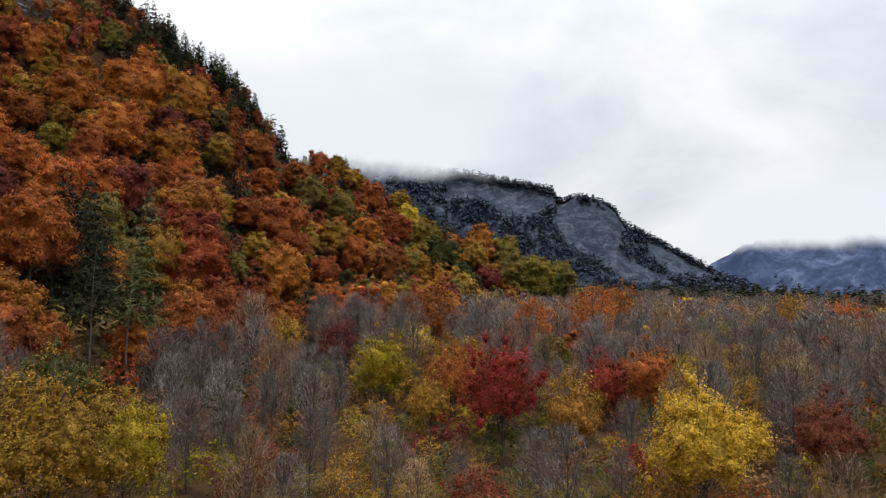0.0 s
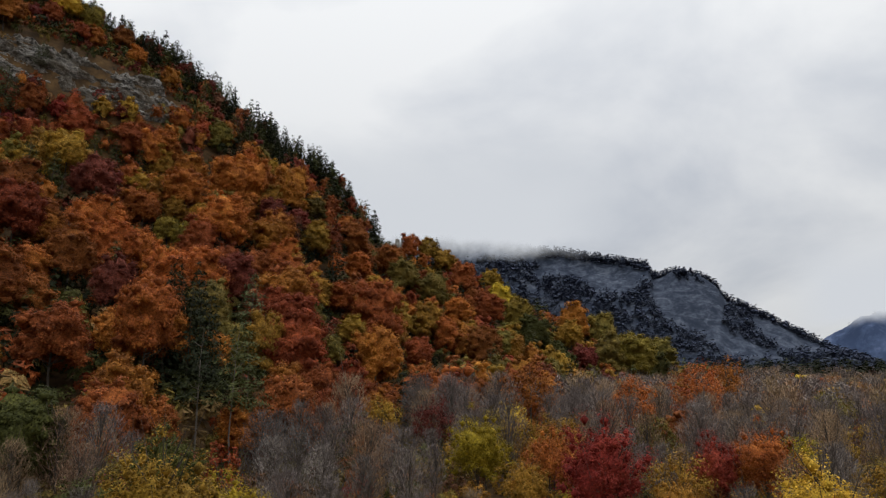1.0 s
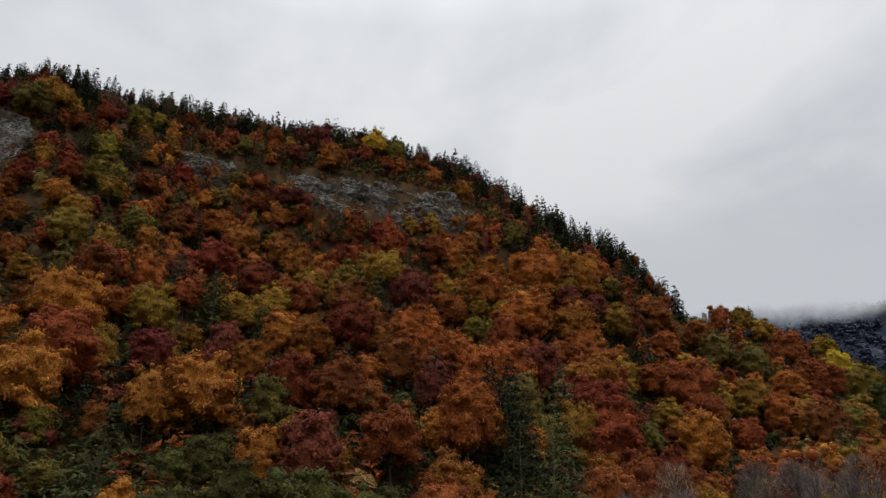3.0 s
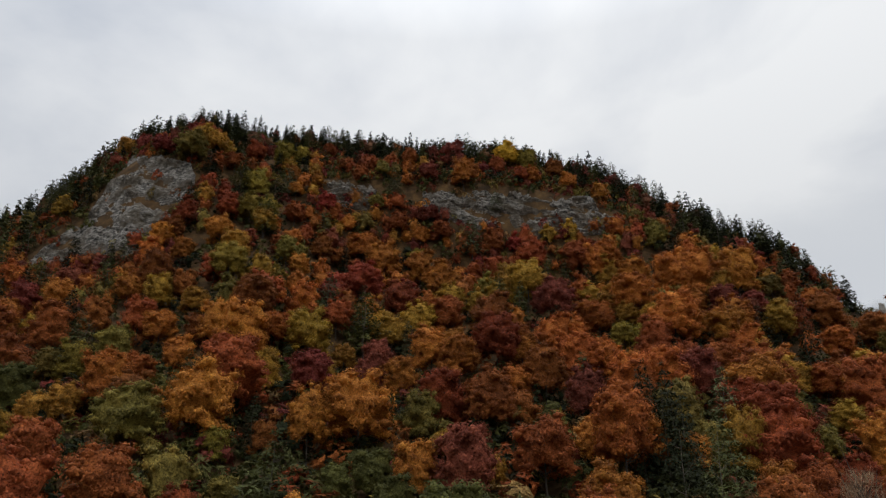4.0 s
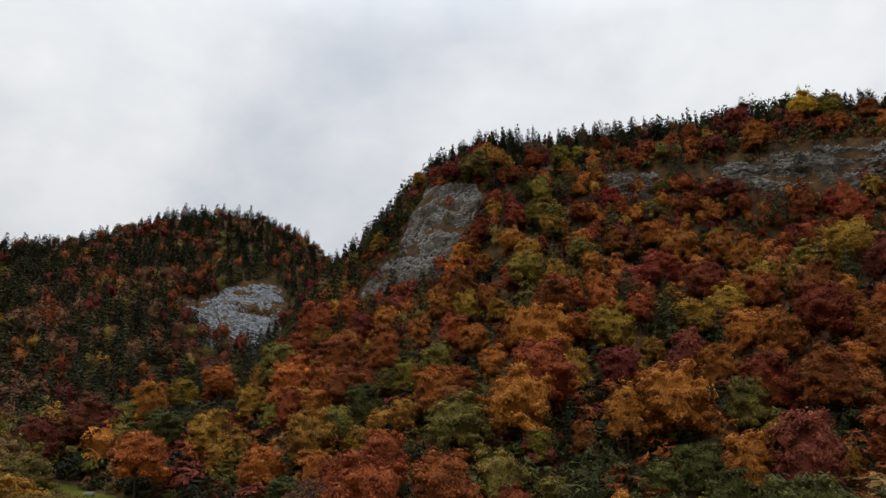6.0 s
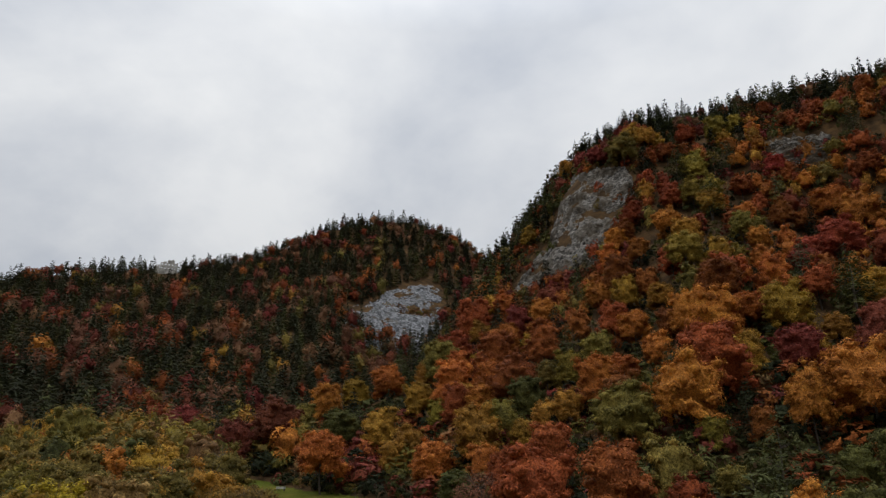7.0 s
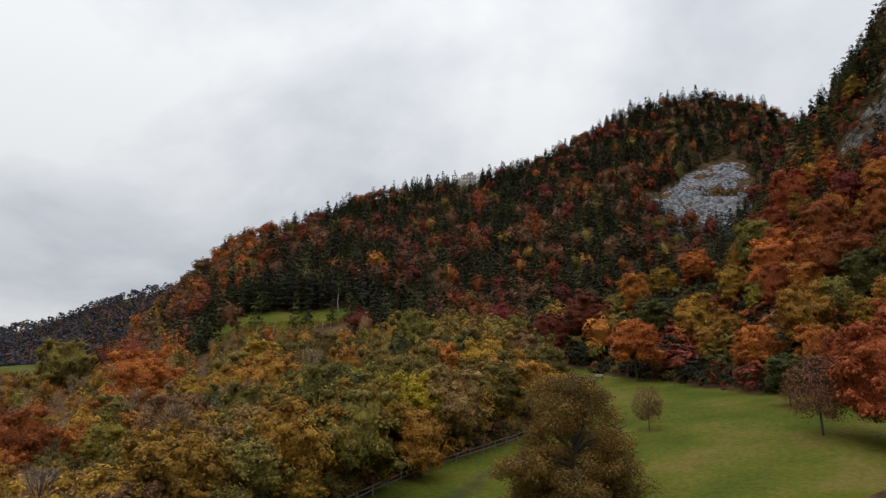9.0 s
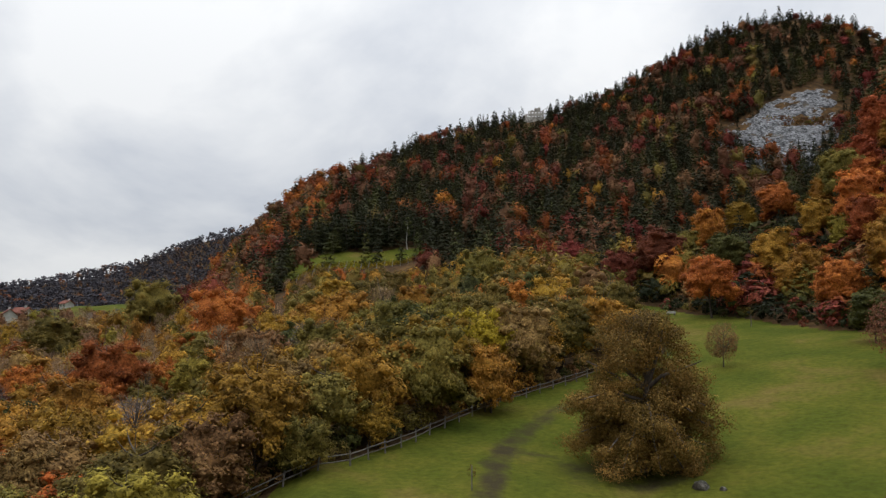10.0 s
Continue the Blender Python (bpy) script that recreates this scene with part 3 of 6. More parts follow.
def conifer(h, spread, want, size, rng, bare=0.1, droop=0.3, whorls=13, ragged=0.3, blunt=0.8):
    """Needle sprays along drooping boughs that stand in loose whorls round the stem."""
    s = 1 - np.sqrt(rng.uniform(0.0004, 1, want))
    s = np.clip(s + 0.35 / whorls * np.sin(s * whorls * 6.283), 0, 0.995)
    boughs = 9
    a = (rng.integers(0, boughs, want) + 0.37 * np.floor(s * whorls)) * 6.283 / boughs + rng.normal(0, 0.16, want)
    jag = 1 + ragged * np.sin(a * 3 + np.floor(s * whorls) * 2.1) * rng.uniform(0.3, 1, want)
    reach = spread * h * (1 - s) ** blunt * jag + 0.012 * h
    rad = reach * np.sqrt(rng.uniform(0.08, 1.05, want))
    z = h * (bare + (1 - bare) * s) - droop * rad + rng.normal(0, 0.008 * h, want)
    z *= h / max(z.max(), 0.5 * h)
    out = np.c_[np.cos(a), np.sin(a), np.zeros(want)]
    p = np.c_[out[:, 0] * rad, out[:, 1] * rad, z]
    return sprays(p, out * 0.45 + (0, 0, 0.8), size * h * 1.3, size * h * 0.6, rng)


def twigs(h, spread, count, rng, length=0.17, width=0.009, low=0.35):
    """The fine upward brush of a bare crown."""
    t = rng.uniform(0, 1, count) ** 0.8
    z = h * (low + (0.97 - low) * t)
    reach = spread * np.sin(np.clip((z / h - low * 0.6) / (1.05 - low * 0.6), 0, 1) * np.pi) ** 0.7
    a = rng.uniform(0, 6.28, count)
    rr = reach * np.sqrt(rng.uniform(0, 1, count))
    p = np.c_[np.cos(a) * rr, np.sin(a) * rr, z]
    go = unit(np.c_[np.cos(a) * 0.5, np.sin(a) * 0.5, np.full(count, 0.9)] + rng.normal(0, 0.42, (count, 3)))
    L = (h * length * rng.uniform(0.5, 1.4, count))[:, None]
    side = unit(np.cross(go, rng.normal(0, 1, (count, 3)))) * (h * width * rng.uniform(0.5, 1.3, count))[:, None]
    v = np.stack([p - go * L * 0.5 - side, p - go * L * 0.5 + side, p + go * L * 0.5], 1)
    return v.reshape(-1, 3), np.arange(3 * count).reshape(-1, 3)


def part(name, me, parent, label=""):
    ob = new(name, me)
    ob.parent = parent
    return tagged(ob, label)


# shapes of near trees, unit height 1 (scaled when planted): wood and foliage
SHAPES = {}
for k in range(6):
    g = np.random.default_rng(100 + k)
    SHAPES["beech", k] = (limbs(1, 0.30, 9, g, 0.25, 0.014), leafy(1, 0.37, 78 + 11 * (k % 3), 42, 0.028, g, 0.02 + 0.05 * (k % 3), 0.66))
for k in range(4):
    g = np.random.default_rng(200 + k)
    SHAPES["broad", k] = (limbs(1, 0.40, 14, g, 0.18, 0.018), leafy(1, 0.46, 78, 44, 0.031, g, 0.0, 0.8, (0.14, 0.27), 0.36, (12, 7), 1.75, 0.78, (0.6, 1.25), 0.85))
for k in range(5):
    g = np.random.default_rng(300 + k)
    SHAPES["bare", k] = (limbs(1, 0.17, 26, g, 0.10, 0.0095, 3.4), twigs(1, 0.22, 1150, g, 0.10, 0.0024, 0.16))
for k in range(3):
    g = np.random.default_rng(400 + k)
    SHAPES["spruce", k] = (limbs(1, 0.02, 0, g, 0.3, 0.011), conifer(1, 0.19 + 0.025 * k, 1500, 0.036, g, 0.04 + 0.06 * k))
for k in range(3):
    g = np.random.default_rng(500 + k)
    SHAPES["pine", k] = (limbs(1, 0.2, 9, g, 0.45, 0.012), conifer(1, 0.24 + 0.02 * k, 1600, 0.035, g, 0.12, 0.05, 8, 0.5, 0.6))
for k in range(2):
    g = np.random.default_rng(700 + k)
    SHAPES["orchard", k] = (joined([limbs(1, 0.42, 30, g, 0.22, 0.018, 0.9), twigs(1, 0.42, 350, g, 0.1, 0.0016, 0.3)]), broadleaf(1, 0.52, 46, 4600, 0.028, g, 0.04, 0.8, 0.45, 1.3, 1.8))
    SHAPES["shrub", k] = (limbs(1, 0.4, 5, g, 0.05, 0.02), broadleaf(1, 0.6, 12, 600, 0.12, g, -0.1))
for k in range(4):
    g = np.random.default_rng(740 + k)
    SHAPES["maple", k] = (limbs(1, 0.38, 18, g, 0.15, 0.011, 1.3), leafy(1, 0.40, 80, 40, 0.026, g, 0.14, 1.0, (0.13, 0.24), 0.5, None, 1.7, 0.8, (0.35, 1.45), 0.35))
    SHAPES["lush", k] = (limbs(1, 0.38, 24, g, 0.15, 0.011, 1.3), leafy(1, 0.40, 125, 95, 0.016, g, 0.04, 1.15, (0.11, 0.24), 0.5, (10, 6), 1.7, 0.62, (0.45, 1.35), 0.55))
for k in range(2):
    g = np.random.default_rng(760 + k)
    SHAPES["tall", k] = (limbs(1, 0.14, 14, g, 0.4, 0.0075), conifer(1, 0.18, 1500, 0.023, g, 0.45, 0.25, 7, 0.7, 0.55))
g = np.random.default_rng(720)


def old_oak(g):
    """A forked trunk, a ragged upper crown with thin twigs, and a wide skirt of low boughs."""
    fork = np.array((0.03, 0.03, 0.5))
    wood = [tube([(0, 0, -0.03), (0, 0.02, 0.28), fork], [0.034, 0.027, 0.022], 8)]
    for a, b, c in [((0.08, 0.12, 0.58), (0.10, 0.25, 0.63), (0.11, 0.34, 0.67)), ((0.02, 0.04, 0.68), (0.0, 0.0, 0.82), (0.0, -0.02, 0.95)), ((0.02, -0.1, 0.62), (0.0, -0.18, 0.74), (0.0, -0.22, 0.84)),
                    ((-0.1, 0.0, 0.63), (-0.18, 0.03, 0.72), (-0.25, 0.04, 0.8)), ((0.08, 0.08, 0.64), (0.1, 0.12, 0.76), (0.12, 0.14, 0.86)), ((0.08, -0.1, 0.55), (0.14, -0.2, 0.62), (0.2, -0.28, 0.66))]:
        wood.append(tube([fork, a, b, c], [0.016, 0.011, 0.006, 0.002], 5))
    spots = []
    for i in range(46):
        a, z = i * 2.4, g.uniform(0.12, 0.44)
        go = g.uniform(0.29, 0.45)
        tip = np.array((np.cos(a) * go, np.sin(a) * go, max(0.06, z + g.uniform(-0.16, 0.05))))
        wood.append(tube([(0, 0.01, z), (tip[0] * 0.5, tip[1] * 0.5, z + 0.06), tip], [0.013, 0.008, 0.003], 4))
        spots += [(tip * t + np.array((0, 0, z + 0.04)) * (1 - t) + g.normal(0, 0.035, 3), g.uniform(0.05, 0.095)) for t in (1, 0.85, 0.7, 0.5, 0.35)]
    for i in range(84):
        d = unit(g.normal(0, 1, 3) + (0, 0, 0.15))
        spots.append((np.array((0, -0.02, 0.75)) + d * (0.26, 0.27, 0.21) * g.uniform(0.4, 1.08), g.uniform(0.04, 0.085)))
    for i in range(70):
        a = g.uniform(0, 6.28)
        spots.append((np.array((np.cos(a) * 0.27, np.sin(a) * 0.30, 0)) * g.uniform(0.5, 1.15) + (0, 0, g.uniform(0.36, 0.66)), g.uniform(0.05, 0.09)))
    leaves = []
    for p, r in spots:
        if p[0] > 0.06 and -0.03 < p[1] < 0.2 and 0.49 < p[2] < 0.63:
            continue
        n = int(330 * (r / 0.07) ** 2)
        m = unit(g.normal(0, 1, (n, 3)) + (0, 0, 0.3))
        leaves.append(sprays(p + m * (r * g.uniform(0.45, 1.25, n))[:, None] * (1, 1, 0.75), m, 0.0135, 0.0088, g))
    wood.append(twigs(1, 0.30, 420, g, 0.09, 0.0014, 0.5))
    v, f = joined(leaves)
    v[:, 2] = np.maximum(v[:, 2], 0.015)
    return joined(wood), (v, f)


SHAPES["oak", 0] = old_oak(g)
PROTO, PLANTED = {}, {}
LABELS = {
    "beech": ("{} beech tree with a dense domed crown on the slope", "tree"),
    "broad": ("{} broad-crowned deciduous tree beside the pasture", "tree"),
    "bare": ("nearly leafless grey tree with fine upright twigs", "tree"),
    "spruce": ("tall dark green spruce with drooping boughs", "tree"),
    "pine": ("{} pine tree with a ragged open crown", "tree"),
    "orchard": ("{} round orchard tree with thin foliage in the pasture", "tree"),
    "shrub": ("{} rounded shrub at the edge of the pasture", "shrub"),
    "maple": ("{} leafy tree in open autumn leaf in the valley wood", "tree"),
    "lush": ("{} leafy tree in full autumn colour in the valley wood", "tree"),
    "tall": ("tall {} pine with a long bare stem", "tree"),
    "oak": ("large old oak with thinning {} leaves in the pasture", "tree"),
}
WORDS = {"larch": "pale grey-green", "fir": "dark green", "rust": "rust-brown", "orange": "orange", "gold": "golden-yellow", "yellow": "bright yellow", "olive": "olive-green", "green": "dull green",
         "wine": "dark wine-red", "red": "deep red", "spruce": "dark green", "pine": "grey-green", "twig": "grey", "russet": "russet-brown", "bark_twig": "grey-brown", "dry": "brown", "moss": "dull yellow-green", "lime": "yellow-green", "oak": "olive-brown"}
NAMES = {"beech": "beech_tree", "broad": "deciduous_tree", "bare": "bare_tree", "spruce": "spruce_tree", "pine": "pine_tree", "orchard": "orchard_tree", "shrub": "shrub", "oak": "oak_tree", "maple": "maple_tree", "lush": "maple_tree", "tall": "pine_tree"}


def plant(kind, k, x, y, h, wide, colour, turn=0.0, sink=0.3, label=""):
    """A tree of that height and width factor on the ground at x, y."""
    z = float(height(x, y)) - sink
    want = Vector((h * wide, h * wide, h))
    m = pose(x, y, z, 0, 0, turn)
    if (kind, k) not in PROTO:
        root = new(NAMES[kind], None)
        root.empty_display_size = 0.5
        (wv, wf), (cv, cf) = SHAPES[kind, k]
        part("trunk", mesh_from("trunk", wv, wf, [STEM if kind == "tall" else BARK], None, True), root)
        part("crown", mesh_from("crown", cv, cf, [LEAF[colour]]), root)
        root.matrix_basis = m @ Matrix.Diagonal((*want, 1))
        PROTO[kind, k] = root
        ob = root
    else:
        base = PROTO[kind, k]
        ob = copy_thing(base, m @ Matrix.Diagonal((want.x / base.scale.x, want.y / base.scale.y, want.z / base.scale.z, 1)))
    slot = [c for c in ob.children if c.name.startswith("crown")][0].material_slots[0]
    slot.link = "OBJECT"
    slot.material = LEAF[colour]
    text, cat = LABELS[kind]
    tagged(ob, label or text.format(WORDS[colour]), cat, {"maple": "leafy trees of the valley wood", "lush": "leafy trees of the valley wood", "shrub": "shrubs of the pasture", "beech": "beeches on the slope", "bare": "bare trees of the valley wood", "broad": "trees round the pasture"}.get(kind, "conifers"))
    PLANTED.setdefault(kind, []).append(ob)
    return ob


# far trees, joined
def scatter(a0, a1, r0, r1, gap, seed):
    """Jittered places, gap metres apart, in a sector of the plan."""
    g = np.random.default_rng(seed)
    n = int(r1 / gap) + 2
    ii, jj = np.meshgrid(np.arange(-n, n + 1), np.arange(-n, n + 1), indexing="ij")
    x = (ii + 0.5 * (jj % 2)).ravel() * gap + g.uniform(-0.36, 0.36, ii.size) * gap
    y = jj.ravel() * gap * 0.9 + g.uniform(-0.36, 0.36, ii.size) * gap
    az, r = np.degrees(np.arctan2(-x, y)), np.hypot(x, y)
    keep = (az > a0) & (az < a1) & (r > r0) & (r < r1)
    return x[keep], y[keep], az[keep], r[keep], g


def grove(name, label, rows, shapes):
    """Many far trees in one mesh. rows: shape, x, y, height, width factor, turn, colour."""
    names = sorted({row[6] for row in rows})
    vs, fs, ix, n, tones = [], [], [], 0, []
    lots = np.random.default_rng(len(rows)).uniform(0, 1, len(rows))
    xs, ys = np.array([r[1] for r in rows]), np.array([r[2] for r in rows])
    zs = height(xs, ys) - 0.4
    for (s, x, y, h, w, turn, colour), z in zip(rows, zs):
        v, f = shapes[s]
        c, d = np.cos(turn), np.sin(turn)
        out = np.empty_like(v)
        out[:, 0] = (v[:, 0] * c - v[:, 1] * d) * h * w + x
        out[:, 1] = (v[:, 0] * d + v[:, 1] * c) * h * w + y
        out[:, 2] = v[:, 2] * h + z
        vs.append(out)
        fs.append(f + n)
        ix.append(np.full(len(f), names.index(colour)))
        tones.append(np.full(len(f), lots[len(tones)]))
        n += len(v)
    me = mesh_from(name, np.concatenate(vs), np.concatenate(fs), [LEAF[c] for c in names], np.concatenate(ix))
    me.attributes.new("tone", "FLOAT", "FACE").data.foreach_set("value", np.concatenate(tones).astype(np.float32))
    ob = new(name, me)
    return tagged(ob, label, "trees", kind="stuff")


FAR = {}
for k in range(4):
    g = np.random.default_rng(600 + k)
    FAR["beech", k] = leafy(1, 0.38, 27, 11, 0.06, g, 0.02, 0.68, (0.25, 0.40), 0.24, (7, 4))
    FAR["spruce", k] = conifer(1, 0.17, 230, 0.085, g, 0.02)
    FAR["thin", k] = twigs(1, 0.26, 130, g, 0.2, 0.0095, 0.25)
    FAR["dot", k] = conifer(1, 0.24, 18, 0.34, g, 0.0)
    FAR["tiny", k] = conifer(1, 0.2, 44, 0.2, g, 0.02)
    FAR["ball", k] = broadleaf(1, 0.4, 6, 70, 0.24, g, 0.0)
    FAR["mid", k] = broadleaf(1, 0.36, 12, 220, 0.092, g, 0.0, 1.0, 0.45, 0.9, 1.62, (8, 5), (0.2, 0.4))
    FAR["bare", k] = joined([limbs(1, 0.16, 4, g, 0.2, 0.006, 2.6), twigs(1, 0.25, 330, g, 0.16, 0.005, 0.2)])
    FAR["pine", k] = conifer(1, 0.22, 230, 0.085, g, 0.08, 0.05, 7, 0.45, 0.6)
    FAR["bush", k] = broadleaf(1, 0.6, 12, 420, 0.10, g, -0.1)
    FAR["thicket", k] = broadleaf(1, 0.6, 16, 850, 0.052, g, -0.1, 0.95, 0.4, 1.2)
    FAR["shrub", k] = broadleaf(1, 0.6, 7, 125, 0.22, g, -0.1)


def pick(g, table):
    names = list(table)
    w = np.array([table[n] for n in names], float)
    return names[g.choice(len(names), p=w / w.sum())]


def sight(x, y):
    """The sight angle of the ground at a place, from the flight point."""
    return np.degrees(np.arctan2(height(x, y) - EYE_Z, np.hypot(x, y)))


# rock faces on the hill: bearing, sight angles of the lower and the upper edge
FACES = {
    "east": [(28.5, 23.8, 23.9), (30, 23.6, 24.4), (32, 23.3, 25.8), (34.2, 23.9, 25.7), (36.7, 23.3, 26.3), (39, 24.3, 26.2), (41, 24.4, 26.7), (43, 24.9, 26.3), (44.6, 24.6, 26.6), (46.4, 25.6, 26.3)],
    "middle": [(49.5, 26.2, 26.4), (51.5, 25.8, 27.0), (55, 26.2, 27.3)],
    "west": [(65.4, 26, 26.2), (66.2, 24.6, 27), (68.8, 21.1, 27.1), (70.7, 19.5, 26.8), (72, 18.9, 24.6), (73.4, 18.4, 21.2), (75.9, 17.8, 18.8), (76.7, 17.8, 17.9)],
}
SLAB = [(82.2, 16.5, 17.4), (82.7, 15.2, 18.2), (83.7, 14.0, 18.4), (84.9, 13.6, 18.3), (87.0, 13.8, 17.9), (88.1, 14.0, 17.1), (89.1, 14.7, 16.6), (90.3, 15.6, 16.5), (91.0, 16.0, 16.2)]


def on_rock(az, el):
    hit = np.zeros_like(az, bool)
    for rows in list(FACES.values()) + [SLAB]:
        lo, hi = lerp_table(az, rows, 1), lerp_table(az, rows, 2)
        hit |= (az > rows[0][0]) & (az < rows[-1][0]) & (el > lo - (1.1 if rows is not SLAB else 0.15)) & (el < hi + 0.1)
    return hit


def rock_face(name, rows, r0, r1, label, stone):
    a = np.arange(rows[0][0], rows[-1][0], 0.09)
    n = 70
    out = []
    g = np.random.default_rng(3)
    for az in a:
        r = np.linspace(r0, r1, 500)
        x, y = at(az, r)
        z = height(x, y)
        el = np.maximum.accumulate(np.degrees(np.arctan2(z - EYE_Z, r)))
        lo, hi = lerp_table(az, rows, 1) - 1.2, lerp_table(az, rows, 2)
        hi += 0.35 * noise.noise(Vector((az * 1.1, 0, 0))) + 0.25 * noise.noise(Vector((az * 3.1, 4, 0)))
        want = np.linspace(lo, hi + 0.15, n)
        rr = np.interp(want, el + np.arange(500) * 1e-6, r)
        x, y = at(az, rr)
        zz = height(x, y)
        edge = np.clip((want - lo) / 0.5, 0, 1) * np.clip((hi + 0.15 - want) / 0.3, 0, 1) * np.clip((az - rows[0][0]) / 0.6, 0, 1) * np.clip((rows[-1][0] - az) / 0.6, 0, 1)
        for i in range(n):
            p = Vector((x[i], y[i], zz[i]))
            bed = p.z + 0.3 * p.x - 0.16 * p.y + 3.0 * noise.noise(Vector((p.x * 0.04, p.y * 0.04, p.z * 0.04)))
            d = noise.fractal(Vector((p.x * 0.06, p.y * 0.06, bed * 0.2)), 1.0, 2.0, 6) * 2.6
            d += ((bed / 2.6) % 1.0 - 0.5) * 1.5 * noise.noise(Vector((p.x * 0.09, p.y * 0.09, bed * 0.1 + 5)))
            d -= abs(noise.noise(Vector((p.x * 0.16, p.y * 0.16, p.z * 0.05)))) * 1.8
            d += (0.5 - (bed / 1.7 + 0.8 * noise.noise(p * 0.12)) % 1.0) * 1.1 * (0.5 + noise.noise(Vector((p.x * 0.11, p.y * 0.11, bed * 0.3 + 9))))
            d -= abs(noise.noise(Vector((p.x * 0.5, p.y * 0.5, bed * 0.22)))) * 1.5
            push = (d + 1.6) * edge[i] - 1.5 * (1 - edge[i])
            u = p.normalized()
            out.append((p.x - u.x * push, p.y - u.y * push, p.z + 0.35 * push))
    ob = new(name, mesh_from(name, out, grid_faces(len(a), n), [stone]))
    return tagged(ob, label, "rock face", kind="structure")


rock_face("rock_face_east", FACES["east"], 150, 330, "pale grey limestone cliff with slanting beds below the ridge", ROCK)
rock_face("rock_face_middle", FACES["middle"], 150, 330, "small grey limestone outcrop among trees", ROCK)
rock_face("rock_face_west", FACES["west"], 150, 335, "steep grey limestone cliff falling to the beech wood", ROCK)
rock_face("rock_slab", SLAB, 300, 620, "bare grey rock slab on the wooded mountain", SLAB_ROCK)

# trees that stand out: colour, place, height, width of the crown
BEECHES_1 = [
    ("olive", 65.7, 387.2, 22.1, 15.8),
    ("green", 49.2, 320.0, 21.9, 15.6),
    ("moss", 40.5, 304.1, 27.7, 19.8),
    ("olive", 31.4, 303.6, 24.1, 17.2),
    ("olive", 30.9, 344.4, 23.5, 16.8),
    ("wine", 19.9, 293.6, 13.2, 9.5),
    ("orange", 17.8, 340.3, 23.2, 16.6),
    ("gold", 14.9, 316.9, 17.9, 12.8),
    ("green", -0.9, 283.3, 19.2, 13.7),
    ("moss", -7.6, 292.2, 19.9, 14.2),
    ("gold", -8.0, 251.1, 13.0, 9.3),
    ("olive", -11.8, 249.0, 12.9, 9.2),
    ("yellow", -16.0, 325.4, 17.1, 12.2),
    ("gold", -20.8, 341.6, 16.5, 11.8),
    ("rust", -18.4, 280.2, 19.2, 13.7),
    ("rust", -16.6, 221.1, 17.5, 12.5),
    ("rust", -31.2, 306.7, 18.4, 13.2),
    ("orange", -28.0, 253.2, 15.1, 10.8),
    ("orange", -28.0, 220.0, 14.9, 9.3),
    ("gold", -41.9, 321.5, 15.7, 11.2),
    ("olive", -38.2, 259.5, 18.0, 12.9),
    ("gold", -50.3, 322.9, 15.9, 11.4),
    ("gold", -34.5, 221.6, 15.3, 10.9),
    ("rust", -32.1, 190.6, 12.2, 8.7),
]
BEECHES_2 = [
    ("orange", -56.2, 310.2, 15.4, 11.0),
    ("olive", -48.9, 257.7, 18.1, 12.9),
    ("rust", -55.4, 262.5, 18.6, 13.3),
    ("orange", -36.8, 162.6, 18.2, 12.1),
    ("rust", -43.2, 186.3, 21.8, 15.6),
    ("orange", -60.0, 232.1, 13.8, 9.9),
    ("rust", -65.6, 248.3, 18.0, 12.8),
    ("gold", -45.8, 172.8, 12.2, 8.7),
    ("orange", -52.2, 184.0, 13.1, 9.4),
    ("olive", -44.8, 152.3, 9.0, 6.4),
    ("rust", -66.1, 217.5, 13.2, 9.4),
    ("gold", -57.0, 178.9, 10.7, 7.7),
    ("gold", -70.3, 215.6, 11.1, 7.9),
    ("gold", -68.0, 207.6, 15.8, 11.3),
    ("olive", -79.1, 241.1, 12.5, 9.0),
    ("rust", -45.3, 129.3, 18.6, 13.3),
    ("rust", -48.5, 137.5, 18.3, 13.0),
    ("wine", -74.8, 210.1, 13.6, 9.7),
    ("wine", -74.4, 204.7, 12.7, 9.1),
    ("rust", -57.0, 156.2, 19.1, 13.7),
    ("orange", -54.2, 147.8, 20.2, 14.4),
    ("gold", -65.9, 178.0, 13.2, 9.4),
    ("orange", -83.7, 224.2, 20.0, 14.3),
    ("gold", -85.9, 230.0, 17.5, 12.5),
]
